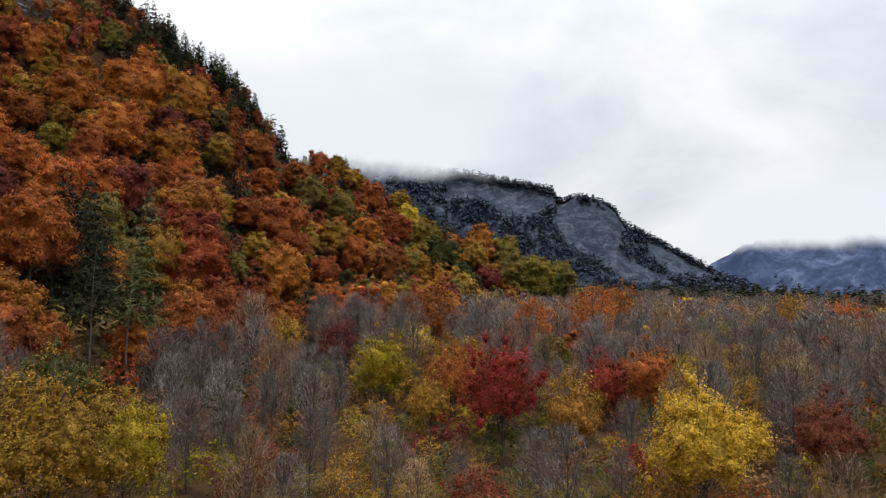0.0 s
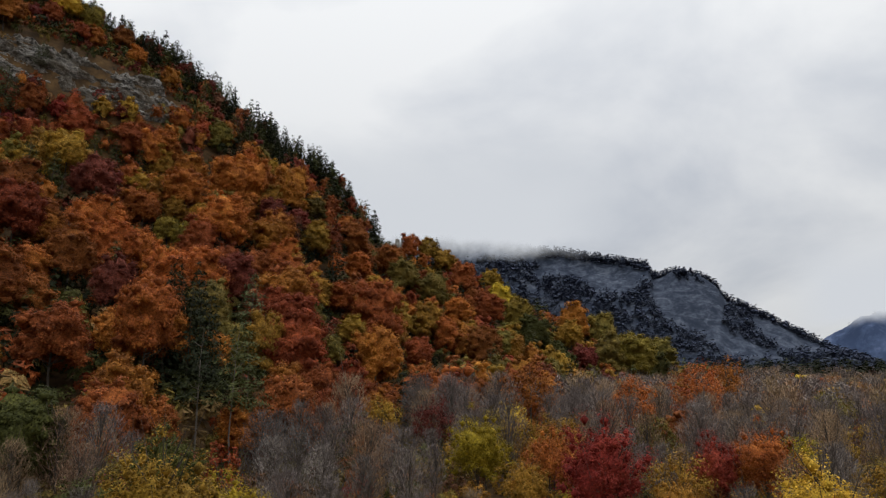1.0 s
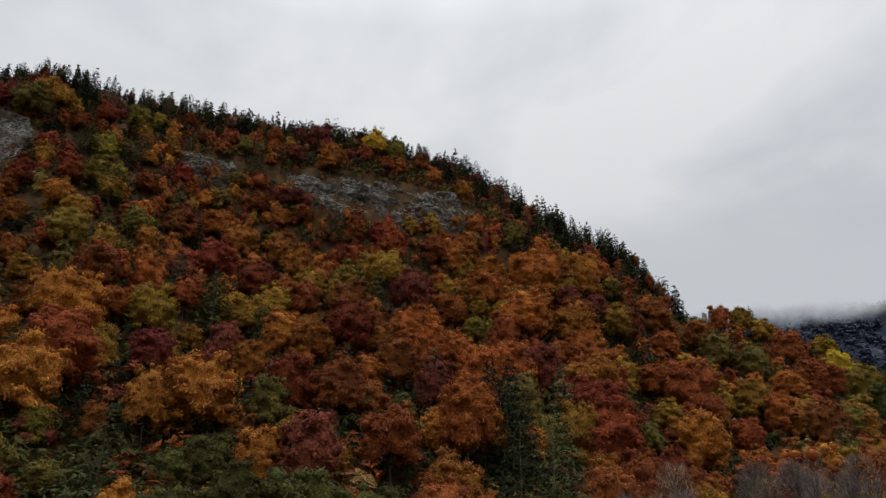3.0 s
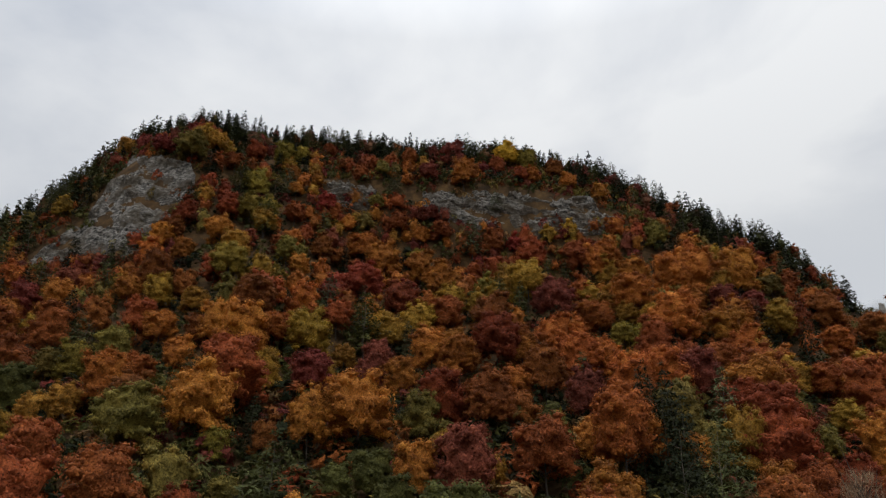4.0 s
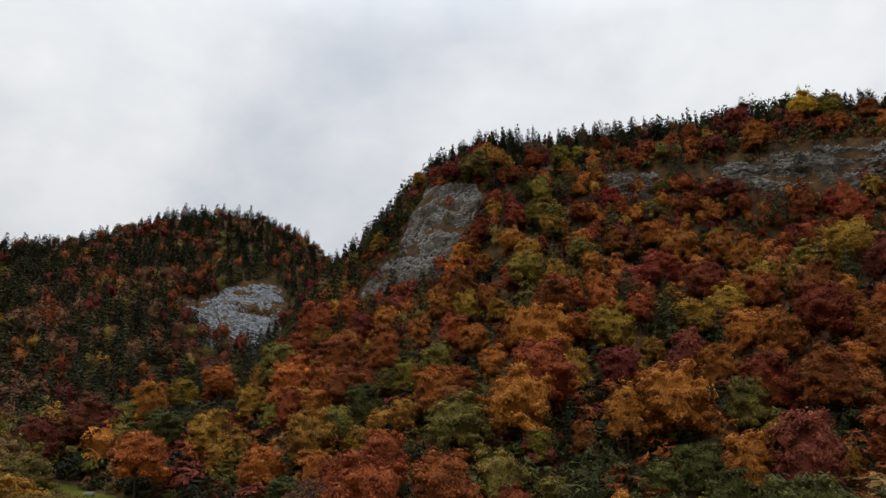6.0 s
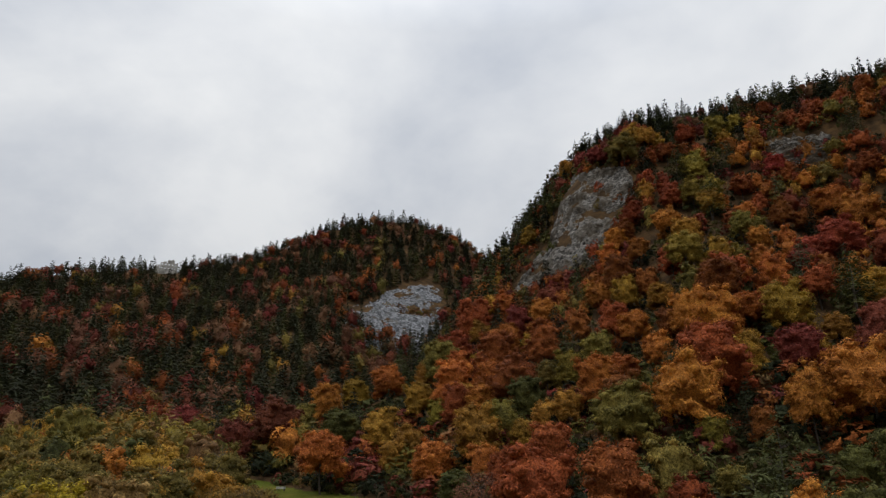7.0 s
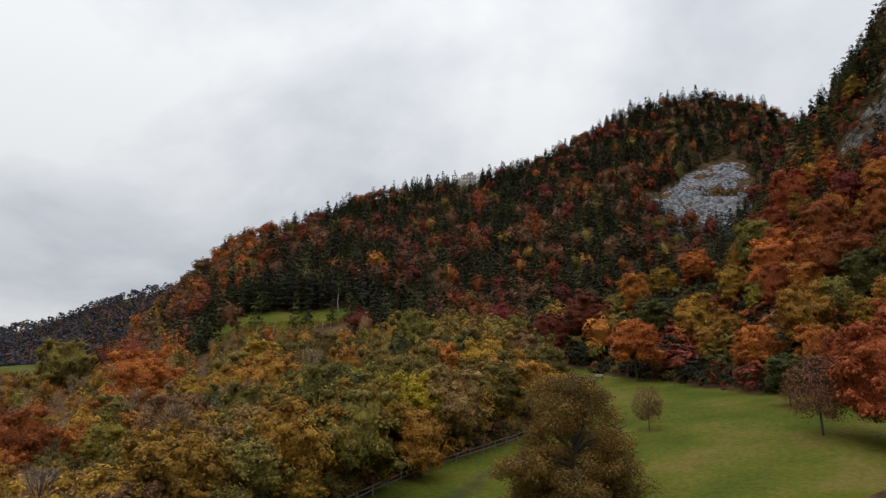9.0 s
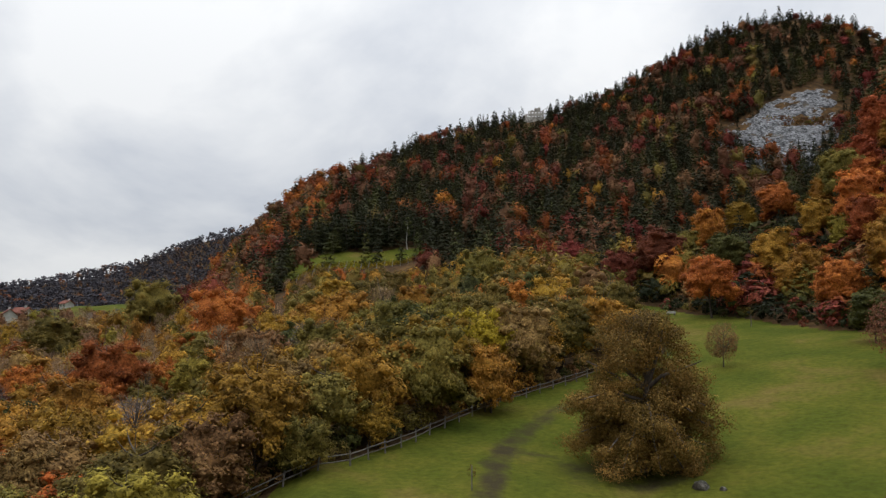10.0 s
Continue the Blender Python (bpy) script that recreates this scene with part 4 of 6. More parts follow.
BEECHES_3 = [
    ("orange", -66.2, 175.4, 14.3, 10.2),
    ("orange", -72.9, 186.8, 16.9, 12.0),
    ("orange", -70.9, 179.3, 16.2, 11.6),
    ("gold", -50.1, 126.4, 15.3, 9.0),
    ("rust", -55.8, 140.8, 13.8, 9.9),
    ("wine", -80.3, 201.6, 13.3, 9.5),
    ("gold", -83.9, 208.2, 13.8, 9.8),
    ("rust", -67.5, 163.1, 12.2, 8.7),
    ("orange", -89.3, 211.9, 17.0, 12.1),
    ("orange", -90.3, 205.8, 22.1, 15.8),
    ("wine", -66.0, 147.4, 15.2, 10.9),
    ("orange", -94.5, 200.9, 21.2, 15.2),
    ("orange", -97.7, 205.2, 16.2, 11.6),
    ("orange", -80.7, 169.3, 20.3, 14.5),
    ("olive", -61.0, 124.9, 16.3, 9.1),
    ("olive", -111.2, 226.5, 12.9, 9.2),
    ("orange", -70.7, 139.7, 16.2, 11.6),
    ("gold", -90.4, 176.8, 11.6, 8.3),
    ("rust", -82.0, 159.1, 15.0, 10.7),
    ("orange", -110.9, 206.9, 16.8, 12.0),
    ("orange", -98.5, 181.0, 19.6, 14.0),
    ("gold", -99.0, 177.8, 11.0, 7.8),
    ("orange", -73.9, 131.7, 15.6, 11.1),
    ("moss", -92.5, 163.1, 10.4, 7.5),
]
BEECHES_4 = [
    ("gold", -119.5, 204.1, 14.7, 10.5),
    ("orange", -120.6, 205.8, 17.3, 12.3),
    ("orange", -59.5, 101.4, 20.4, 10.7),
    ("orange", -85.8, 142.7, 11.9, 8.5),
    ("orange", -122.8, 203.1, 17.2, 12.3),
    ("orange", -100.8, 164.7, 13.6, 9.7),
    ("rust", -128.8, 199.6, 17.2, 12.3),
    ("wine", -77.0, 118.8, 15.0, 8.3),
    ("orange", -143.1, 219.6, 10.4, 8.0),
    ("orange", -88.9, 135.5, 15.0, 10.7),
    ("rust", -157.3, 231.7, 11.9, 9.2),
    ("wine", -112.8, 161.0, 17.7, 12.6),
    ("orange", -98.1, 139.6, 15.5, 11.1),
    ("rust", -89.7, 123.4, 14.4, 10.3),
    ("rust", -67.3, 91.5, 14.8, 10.6),
    ("rust", -140.8, 190.1, 17.2, 12.3),
    ("moss", -169.4, 227.4, 13.5, 10.4),
    ("gold", -125.7, 165.8, 17.9, 12.8),
    ("rust", -84.0, 107.1, 10.1, 7.2),
    ("orange", -93.2, 117.7, 10.3, 7.4),
    ("yellow", -175.8, 221.2, 15.6, 12.0),
    ("rust", -172.2, 210.1, 11.0, 8.5),
    ("rust", -153.7, 184.4, 11.9, 9.2),
    ("rust", -104.5, 125.2, 17.5, 12.5),
]
BEECHES_5 = [
    ("rust", -115.0, 136.0, 17.2, 12.3),
    ("gold", -74.4, 87.9, 6.6, 3.7),
    ("rust", -85.7, 99.9, 15.1, 10.8),
    ("orange", -171.7, 188.7, 15.8, 12.1),
    ("wine", -74.1, 80.8, 13.9, 9.9),
    ("orange", -107.5, 115.3, 14.6, 10.4),
    ("wine", -192.6, 204.1, 16.2, 12.5),
    ("gold", -135.1, 141.5, 13.9, 9.9),
    ("rust", -126.5, 131.1, 15.4, 11.0),
    ("gold", -87.3, 89.6, 6.3, 4.2),
    ("rust", -93.3, 95.7, 14.1, 10.0),
    ("rust", -169.9, 173.3, 11.6, 8.9),
    ("orange", -153.1, 155.4, 14.4, 10.3),
    ("orange", -114.8, 113.7, 15.4, 11.0),
    ("wine", -175.2, 172.9, 11.9, 9.1),
    ("wine", -183.0, 179.9, 11.0, 8.4),
    ("olive", -92.8, 89.1, 11.7, 7.8),
    ("orange", -175.1, 168.0, 9.3, 7.2),
    ("orange", -161.9, 155.0, 16.2, 11.6),
    ("gold", -129.7, 123.6, 14.7, 10.5),
    ("moss", -172.3, 163.6, 11.2, 8.6),
    ("rust", -206.5, 190.8, 11.5, 8.8),
    ("orange", -111.8, 101.8, 10.8, 7.7),
    ("red", -141.2, 128.1, 15.8, 11.3),
]
BEECHES_6 = [
    ("green", -76.1, 68.2, 10.3, 7.4),
    ("rust", -182.3, 163.2, 12.3, 9.5),
    ("gold", -131.3, 115.9, 12.7, 9.0),
    ("orange", -170.3, 145.8, 19.0, 13.6),
    ("green", -86.1, 72.6, 8.7, 7.2),
    ("olive", -192.5, 160.6, 8.7, 6.7),
    ("wine", -118.1, 98.3, 10.9, 7.8),
    ("red", -158.9, 129.0, 17.6, 12.6),
    ("orange", -185.5, 149.3, 16.7, 12.8),
    ("orange", -97.9, 78.8, 17.3, 13.8),
    ("rust", -202.2, 159.7, 8.5, 6.5),
    ("gold", -128.8, 99.4, 9.0, 6.4),
    ("green", -88.2, 67.7, 7.7, 5.5),
    ("rust", -144.9, 108.8, 12.3, 8.8),
    ("rust", -185.4, 139.0, 10.4, 8.0),
    ("orange", -199.8, 145.5, 7.9, 6.1),
    ("red", -202.4, 144.5, 10.9, 8.4),
    ("rust", -236.1, 167.9, 10.4, 8.0),
    ("rust", -187.7, 133.2, 11.4, 8.8),
    ("orange", -101.1, 71.2, 14.9, 7.8),
    ("wine", -118.4, 83.2, 13.3, 9.5),
    ("gold", -131.1, 90.3, 16.0, 11.4),
    ("orange", -148.1, 100.0, 13.1, 9.3),
    ("orange", -172.5, 114.0, 9.2, 7.1),
]
BEECHES_7 = [
    ("moss", -241.0, 157.1, 9.6, 7.4),
    ("rust", -202.4, 130.4, 11.0, 8.5),
    ("orange", -213.0, 136.9, 8.8, 6.8),
    ("olive", -177.4, 112.7, 11.8, 9.1),
    ("rust", -104.6, 65.1, 7.9, 5.0),
    ("orange", -136.3, 84.3, 11.2, 8.0),
    ("moss", -236.3, 145.0, 14.6, 11.2),
    ("gold", -191.8, 112.3, 11.7, 9.0),
    ("rust", -145.0, 84.3, 15.5, 11.1),
    ("moss", -214.8, 122.5, 10.9, 8.4),
    ("orange", -133.1, 74.9, 16.1, 11.5),
    ("olive", -96.6, 54.1, 6.6, 5.5),
    ("rust", -117.8, 65.4, 18.7, 13.3),
    ("moss", -200.0, 111.1, 13.1, 10.1),
    ("rust", -242.9, 134.7, 12.6, 9.7),
    ("moss", -108.1, 58.1, 7.7, 5.9),
    ("gold", -178.9, 95.4, 13.6, 10.5),
    ("moss", -170.3, 90.2, 15.0, 11.6),
    ("orange", -144.7, 75.5, 13.7, 9.8),
    ("rust", -204.9, 106.1, 11.1, 8.5),
    ("rust", -229.0, 118.3, 10.9, 8.4),
    ("orange", -112.4, 57.4, 17.3, 12.4),
    ("rust", -175.6, 88.7, 10.9, 8.4),
    ("orange", -195.7, 98.8, 12.9, 9.9),
]
BEECHES_8 = [
    ("rust", -150.7, 73.6, 10.1, 7.2),
    ("gold", -237.2, 114.1, 12.0, 9.2),
    ("gold", -163.0, 78.2, 11.0, 7.9),
    ("orange", -141.5, 66.2, 10.8, 7.7),
    ("rust", -175.2, 80.3, 10.2, 7.3),
    ("orange", -196.9, 88.3, 10.9, 7.8),
    ("rust", -211.1, 94.4, 11.6, 8.9),
    ("olive", -232.3, 102.1, 17.6, 13.5),
    ("orange", -158.1, 68.3, 12.4, 8.9),
    ("rust", -209.7, 90.3, 10.3, 7.9),
    ("gold", -176.7, 74.6, 11.7, 8.4),
    ("orange", -210.1, 86.7, 11.5, 8.2),
    ("rust", -188.8, 77.9, 15.1, 10.8),
    ("rust", -123.3, 50.6, 13.7, 9.8),
    ("orange", -141.8, 58.1, 10.5, 7.5),
    ("olive", -116.0, 47.4, 14.6, 12.2),
    ("rust", -166.0, 66.3, 12.9, 9.2),
    ("wine", -245.6, 96.2, 11.2, 8.6),
    ("rust", -94.5, 36.4, 15.8, 10.6),
    ("orange", -186.4, 70.3, 11.3, 8.0),
    ("olive", -159.2, 58.9, 12.1, 8.7),
    ("orange", -138.3, 50.6, 13.8, 9.9),
    ("rust", -178.7, 60.9, 11.4, 8.1),
    ("gold", -298.2, 100.8, 11.8, 9.1),
]
BEECHES_9 = [
    ("moss", -162.1, 52.3, 11.7, 8.4),
    ("gold", -138.5, 43.9, 10.2, 7.3),
    ("wine", -215.9, 64.5, 13.8, 9.8),
    ("olive", -168.8, 49.1, 10.4, 7.5),
    ("rust", -115.0, 33.4, 13.0, 8.7),
    ("orange", -209.2, 60.6, 13.2, 9.5),
    ("rust", -181.9, 52.2, 15.8, 11.3),
    ("gold", -138.7, 39.7, 9.8, 7.0),
    ("gold", -199.5, 52.6, 8.6, 6.1),
    ("rust", -88.8, 23.3, 14.3, 11.0),
    ("green", -151.8, 39.3, 12.8, 9.2),
    ("gold", -137.0, 34.4, 8.3, 5.9),
    ("wine", -218.1, 54.3, 13.6, 9.7),
    ("rust", -160.2, 38.8, 17.4, 12.4),
    ("orange", -201.1, 45.8, 14.3, 10.2),
    ("orange", -240.2, 54.6, 12.1, 8.7),
    ("rust", -185.5, 40.1, 17.5, 12.5),
    ("olive", -145.0, 31.3, 11.7, 8.4),
    ("orange", -174.8, 35.4, 14.3, 10.2),
    ("orange", -163.8, 31.4, 11.7, 8.4),
    ("gold", -230.2, 43.6, 11.4, 8.1),
    ("gold", -139.0, 25.6, 14.7, 10.5),
    ("rust", -237.5, 42.7, 19.8, 14.1),
    ("gold", -176.2, 29.4, 11.3, 8.7),
]
BEECHES_10 = [
    ("rust", -168.2, 26.9, 13.9, 9.9),
    ("orange", -208.0, 33.1, 13.5, 10.4),
    ("green", -112.2, 17.7, 8.3, 6.4),
    ("rust", -220.7, 34.2, 18.6, 13.3),
    ("orange", -183.7, 27.7, 17.4, 12.4),
    ("olive", -212.0, 28.1, 19.7, 14.1),
    ("moss", -181.5, 23.9, 9.7, 7.4),
    ("orange", -137.5, 16.8, 11.9, 9.2),
    ("gold", -214.6, 25.2, 13.8, 10.6),
    ("gold", -193.6, 19.6, 12.4, 9.5),
    ("gold", -154.2, 10.2, 8.4, 6.5),
    ("orange", -216.7, 12.2, 13.9, 10.7),
    ("gold", -172.3, 8.5, 13.1, 10.1),
    ("gold", -213.5, 2.6, 11.8, 9.1),
    ("green", -179.0, -1.0, 13.6, 10.4),
    ("gold", -186.5, -1.7, 7.8, 6.0),
    ("orange", -208.9, -5.7, 13.3, 10.2),
    ("orange", -148.9, -4.1, 13.3, 11.1),
    ("olive", -200.1, -11.5, 10.6, 8.1),
    ("olive", -182.1, -11.6, 11.5, 7.7),
    ("wine", -183.2, -16.9, 16.5, 13.7),
    ("wine", -173.0, -25.6, 13.2, 10.2),
    ("orange", -168.8, -32.3, 9.4, 7.2),
    ("wine", -219.4, -47.1, 14.6, 11.3),
]
PINES = [
    ("larch", -149.5, 109.3, 15.9, 7.2),
    ("green", -133.8, 109.2, 18.1, 11.3),
    ("larch", -126.9, 117.8, 10.9, 5.5),
    ("green", -142.6, 61.4, 10.7, 5.3),
    ("green", -132.0, 186.6, 14.1, 7.0),
    ("larch", -159.4, 178.9, 17.4, 9.6),
    ("spruce", -71.6, 92.0, 6.3, 3.9),
    ("larch", -55.9, 133.2, 17.0, 7.1),
    ("green", -191.5, 111.8, 15.7, 7.8),
    ("larch", -214.4, 134.8, 13.7, 6.8),
    ("spruce", -179.0, 136.6, 13.9, 5.8),
    ("larch", -158.7, 192.0, 10.7, 5.3),
    ("larch", -210.4, 76.3, 13.7, 6.9),
    ("spruce", -229.9, 68.1, 13.9, 6.9),
    ("green", -194.1, 68.4, 11.1, 5.5),
    ("larch", -189.9, 167.4, 15.1, 6.9),
    ("larch", -196.8, 139.4, 13.2, 5.5),
    ("spruce", -58.5, 198.9, 17.3, 7.2),
    ("larch", -61.5, 145.8, 13.1, 5.9),
    ("spruce", -46.8, 333.0, 15.9, 7.2),
    ("spruce", -91.8, 289.6, 17.7, 8.9),
]
VALLEY_TREES = [
    ("lime", -7.8, 93.6, 12.0, 7.5),
    ("yellow", -4.6, 137.6, 9.2, 5.7),
    ("red", 6.2, 77.0, 13.3, 8.3),
    ("orange", 1.2, 95.6, 9.8, 6.1),
    ("orange", 27.0, 93.2, 11.8, 7.4),
    ("red", 21.5, 95.1, 10.0, 6.2),
    ("yellow", 19.0, 52.9, 11.9, 7.4),
    ("yellow", 30.8, 72.7, 6.1, 3.8),
    ("gold", 13.7, 76.9, 8.0, 5.0),
    ("wine", 34.6, 65.1, 9.5, 5.9),
    ("wine", -17.5, 119.3, 10.8, 6.8),
    ("gold", -27.5, 125.8, 9.9, 6.2),
    ("gold", -23.9, 43.8, 12.2, 7.6),
    ("lime", -22.0, 50.6, 9.2, 5.8),
    ("green", -34.2, 63.8, 10.2, 6.4),
    ("orange", -1.7, 149.0, 17.2, 10.8),
    ("orange", 36.4, 170.9, 17.9, 11.2),
    ("orange", 17.8, 142.8, 14.8, 9.2),
    ("orange", 54.2, 217.2, 17.3, 10.8),
    ("olive", 58.5, 155.9, 12.8, 8.0),
    ("gold", -1.6, 84.6, 7.6, 4.7),
    ("gold", 106.4, 215.9, 15.4, 9.6),
    ("orange", 113.6, 201.2, 14.8, 9.3),
]
FRONT = [
    ("gold", -50.3, -64.4, 9.4, 8.5),
    ("gold", -60.0, -62.6, 7.9, 6.6),
    ("orange", -52.5, -45.8, 7.1, 5.9),
    ("gold", -82.5, -66.9, 7.0, 6.4),
    ("rust", -80.3, -88.1, 13.6, 12.4),
    ("yellow", -102.2, -98.9, 7.4, 5.7),
    ("dry", -85.4, -64.0, 12.2, 11.1),
    ("orange", -122.1, -100.7, 16.5, 16.5),
    ("olive", -174.6, -173.5, 20.6, 18.8),
    ("olive", -69.4, -48.6, 7.3, 6.1),
    ("gold", -138.9, -82.9, 11.1, 11.1),
    ("red", -164.0, -73.7, 5.2, 5.2),
    ("olive", -175.3, -61.6, 14.2, 14.2),
    ("orange", -123.2, -40.9, 6.2, 4.8),
    ("olive", -100.1, -23.5, 12.7, 11.6),
    ("gold", -115.2, -42.5, 10.3, 9.4),
    ("gold", -76.5, -33.0, 11.6, 11.0),
    ("olive", -81.1, -43.9, 10.2, 8.5),
    ("gold", -59.9, -31.7, 5.7, 5.2),
    ("gold", -77.1, -25.7, 8.2, 6.8),
    ("gold", -97.6, -27.1, 5.8, 4.9),
    ("olive", -75.3, -47.8, 8.1, 6.8),
    ("dry", -134.6, -21.9, 9.9, 9.9),
    ("olive", -146.0, -72.0, 10.5, 10.5),
]
FRONT += [
    ("orange", -74.4, -89.9, 9.3, 8.4),
    ("olive", -50.0, -32.6, 5.8, 5.3),
    ("olive", -128.8, -159.1, 14.7, 14.7),
]
BEECHES = BEECHES_1 + BEECHES_2 + BEECHES_3 + BEECHES_4 + BEECHES_5 + BEECHES_6 + BEECHES_7 + BEECHES_8 + BEECHES_9 + BEECHES_10
TAKEN = [(x, y, w) for rows in (BEECHES, PINES, VALLEY_TREES, FRONT) for _, x, y, h, w in rows]
TAKEN += [(-65.5, -7.7, 16), (-49.5, 103.8, 19), (-46, 93, 12), (-42, 86, 9)]


def clear(x, y, share=0.42, ahead=0.0):
    """Whether a place is free of the trees that stand out, and of the gap before them."""
    free = np.ones(np.shape(x), bool)
    for a, b, w in TAKEN:
        r = math.hypot(a, b)
        along = np.clip(-((x - a) * a + (y - b) * b) / r, 0, ahead)
        free &= np.hypot(x - a + along * a / r, y - b + along * b / r) > share * w + 1.6
    return free


def unmasked(x, y, h, half):
    """Whether a tree of that height and half width leaves the crowns behind it in view."""
    hx, hy, hh, hw = (np.array([row[k] for row in BEECHES + PINES]) for k in (1, 2, 3, 4))
    hr, r = np.hypot(hx, hy), np.hypot(x, y)
    ha, a = np.degrees(np.arctan2(-hx, hy)), np.degrees(np.arctan2(-x, y))
    foot, z = height(hx, hy), height(x, y)
    e_mid, e_top = (np.degrees(np.arctan2(foot + k * hh - EYE_Z, hr)) for k in (0.5, 1.0))
    out = np.ones(len(x), bool)
    for i in range(len(x)):
        top, low = math.degrees(math.atan2(z[i] + h[i] - EYE_Z, r[i])), math.degrees(math.atan2(z[i] + 0.3 * h[i] - EYE_Z, r[i]))
        side = np.abs(ha - a[i]) < np.degrees(0.40 * hw / hr + 0.6 * half[i] / r[i])
        out[i] = not np.any(side & (r[i] < hr + 2) & (top > e_mid) & (low < e_top))
    return out


g = np.random.default_rng(21)
for rows, kind, full in ((BEECHES, "beech", 0.76), (PINES, "pine", 0.46), (VALLEY_TREES, "maple", 0.72), (FRONT, "broad", 0.9)):
    for n, (colour, x, y, h, w) in enumerate(rows):
        h *= 1.12 if kind == "maple" else 1.0
        w *= 1.12 if kind == "maple" else 1.0
        k = "spruce" if colour == "spruce" else "lush" if kind == "maple" and math.hypot(x, y) < 110 else kind
        plant(k, n % (3 if k in ("pine", "spruce") else 6 if k == "beech" else 4), x, y, h, w / (h * (0.4 if k == "spruce" else full)), colour, g.uniform(0, 360))

# beech hill
x, y, az, r, g = scatter(-16, 100, 84, 460, 7.1, 11)
crest, foot = lerp_table(az, HILL, 2), lerp_table(az, HILL, 3)
rocky = on_rock(az, sight(x, y))
ok = (r > foot - 4) & (r < crest + 14) & ~meadow_mask(x, y) & ~rocky & clear(x, y, 0.30) & ~((np.abs(az - 11.7) < 1.7) & (r > 272))
x, y, az, r, crest, foot = (v[ok] for v in (x, y, az, r, crest, foot))
full_h = g.uniform(10.5, 15.5, len(r)) * (1 - 0.30 * np.clip((r - foot) / (crest - foot), 0, 1))
ok = unmasked(x, y, full_h, full_h * 0.33)
x, y, az, r, crest, foot, full_h = (v[ok] for v in (x, y, az, r, crest, foot, full_h))
hero_x, hero_y = (np.array([row[k] for row in BEECHES]) for k in (1, 2))
order = np.argsort(r + g.uniform(0, 20, len(r)))
far_rows = []
nb = 0
for i in order:
    s = (r[i] - foot[i]) / (crest[i] - foot[i])
    top = s > 0.80 and 14 < az[i] < 82
    if top:
        kind = pick(g, {"pine": 6, "spruce": 5, "beech": 3.2})
    else:
        kind = "beech" if az[i] > 72 and s < 0.4 else pick(g, {"pine": 5, "spruce": 4, "beech": 2.5} if az[i] > 70.5 else {"beech": 17, "pine": 1.6, "spruce": 0.5})
    west = np.clip((az[i] - 55) / 30, 0, 1)
    if kind == "beech":
        c = pick(g, {"rust": 4.2 - 3.0 * west, "orange": 9.5, "gold": 1.8 + 4.5 * west + (3 if az[i] < 12 else 0), "wine": 1.3 - 1.1 * west, "olive": 0.9 + 3 * west + (1.5 if az[i] < 8 else 0), "red": 0.6 - 0.5 * west, "green": 0.3 + west})
        if g.uniform() < 0.5:
            c = BEECHES[int(np.argmin(np.hypot(hero_x - x[i], hero_y - y[i])))][0]
        if top:
            c = pick(g, {"wine": 4, "rust": 3, "olive": 2, "russet": 2})
        h = full_h[i]
    else:
        c = "spruce" if kind == "spruce" else pick(g, {"pine": 3, "spruce": 2})
        h = g.uniform(11, 16)
    w = g.uniform(0.74, 1.0) if kind == "beech" else g.uniform(0.75, 1.15) if top else g.uniform(0.85, 1.2)
    if nb < 60 and kind == "beech" and 8 < az[i] < 100:
        plant(kind, int(g.integers(6)), x[i], y[i], h, w, c, g.uniform(0, 360))
        nb += 1
    elif kind != "beech" and (r[i] < 270 or g.uniform() < 0.35):
        plant(kind, int(g.integers(3)), x[i], y[i], h, w, c, g.uniform(0, 360))
    else:
        far_rows.append(((kind, int(g.integers(4))), x[i], y[i], h, w, g.uniform(0, 6.28), c))
for k in range(280):
    a = g.uniform(13, 83)
    rr = float(lerp_table(a, HILL, 2)) + g.uniform(-12, 7)
    bx, by = at(a, rr)
    far_rows.append(((pick(g, {"pine": 3, "spruce": 2}), k % 4), float(bx), float(by), g.uniform(8.5, 12.5) + (g.uniform(0, 5) if 12 < a < 24 or 66 < a < 79 else 0), g.uniform(0.8, 1.3), g.uniform(0, 6.28), pick(g, {"spruce": 3, "pine": 2})))
# low growth under the beeches, coloured dark as the shade between crowns
x, y, az, r, g2 = scatter(-16, 98, 84, 460, 5.8, 19)
crest, foot = lerp_table(az, HILL, 2), lerp_table(az, HILL, 3)
low_h = g2.uniform(2.5, 5.5, len(r))
ok = (r > foot + 4) & (r < crest + 6) & ~meadow_mask(x, y) & ~on_rock(az, sight(x, y)) & (np.hypot(x + 49, y - 101) > 9)
x, y, az, r, low_h = (v[ok] for v in (x, y, az, r, low_h))
ok = unmasked(x, y, low_h, low_h * 0.3)
for i in np.where(ok)[0]:
    far_rows.append((("shrub", int(g2.integers(4))), x[i], y[i], low_h[i], g2.uniform(0.9, 1.3), g2.uniform(0, 6.28), pick(g2, {"green": 3, "wine": 1, "rust": 1, "spruce": 5, "pine": 2})))
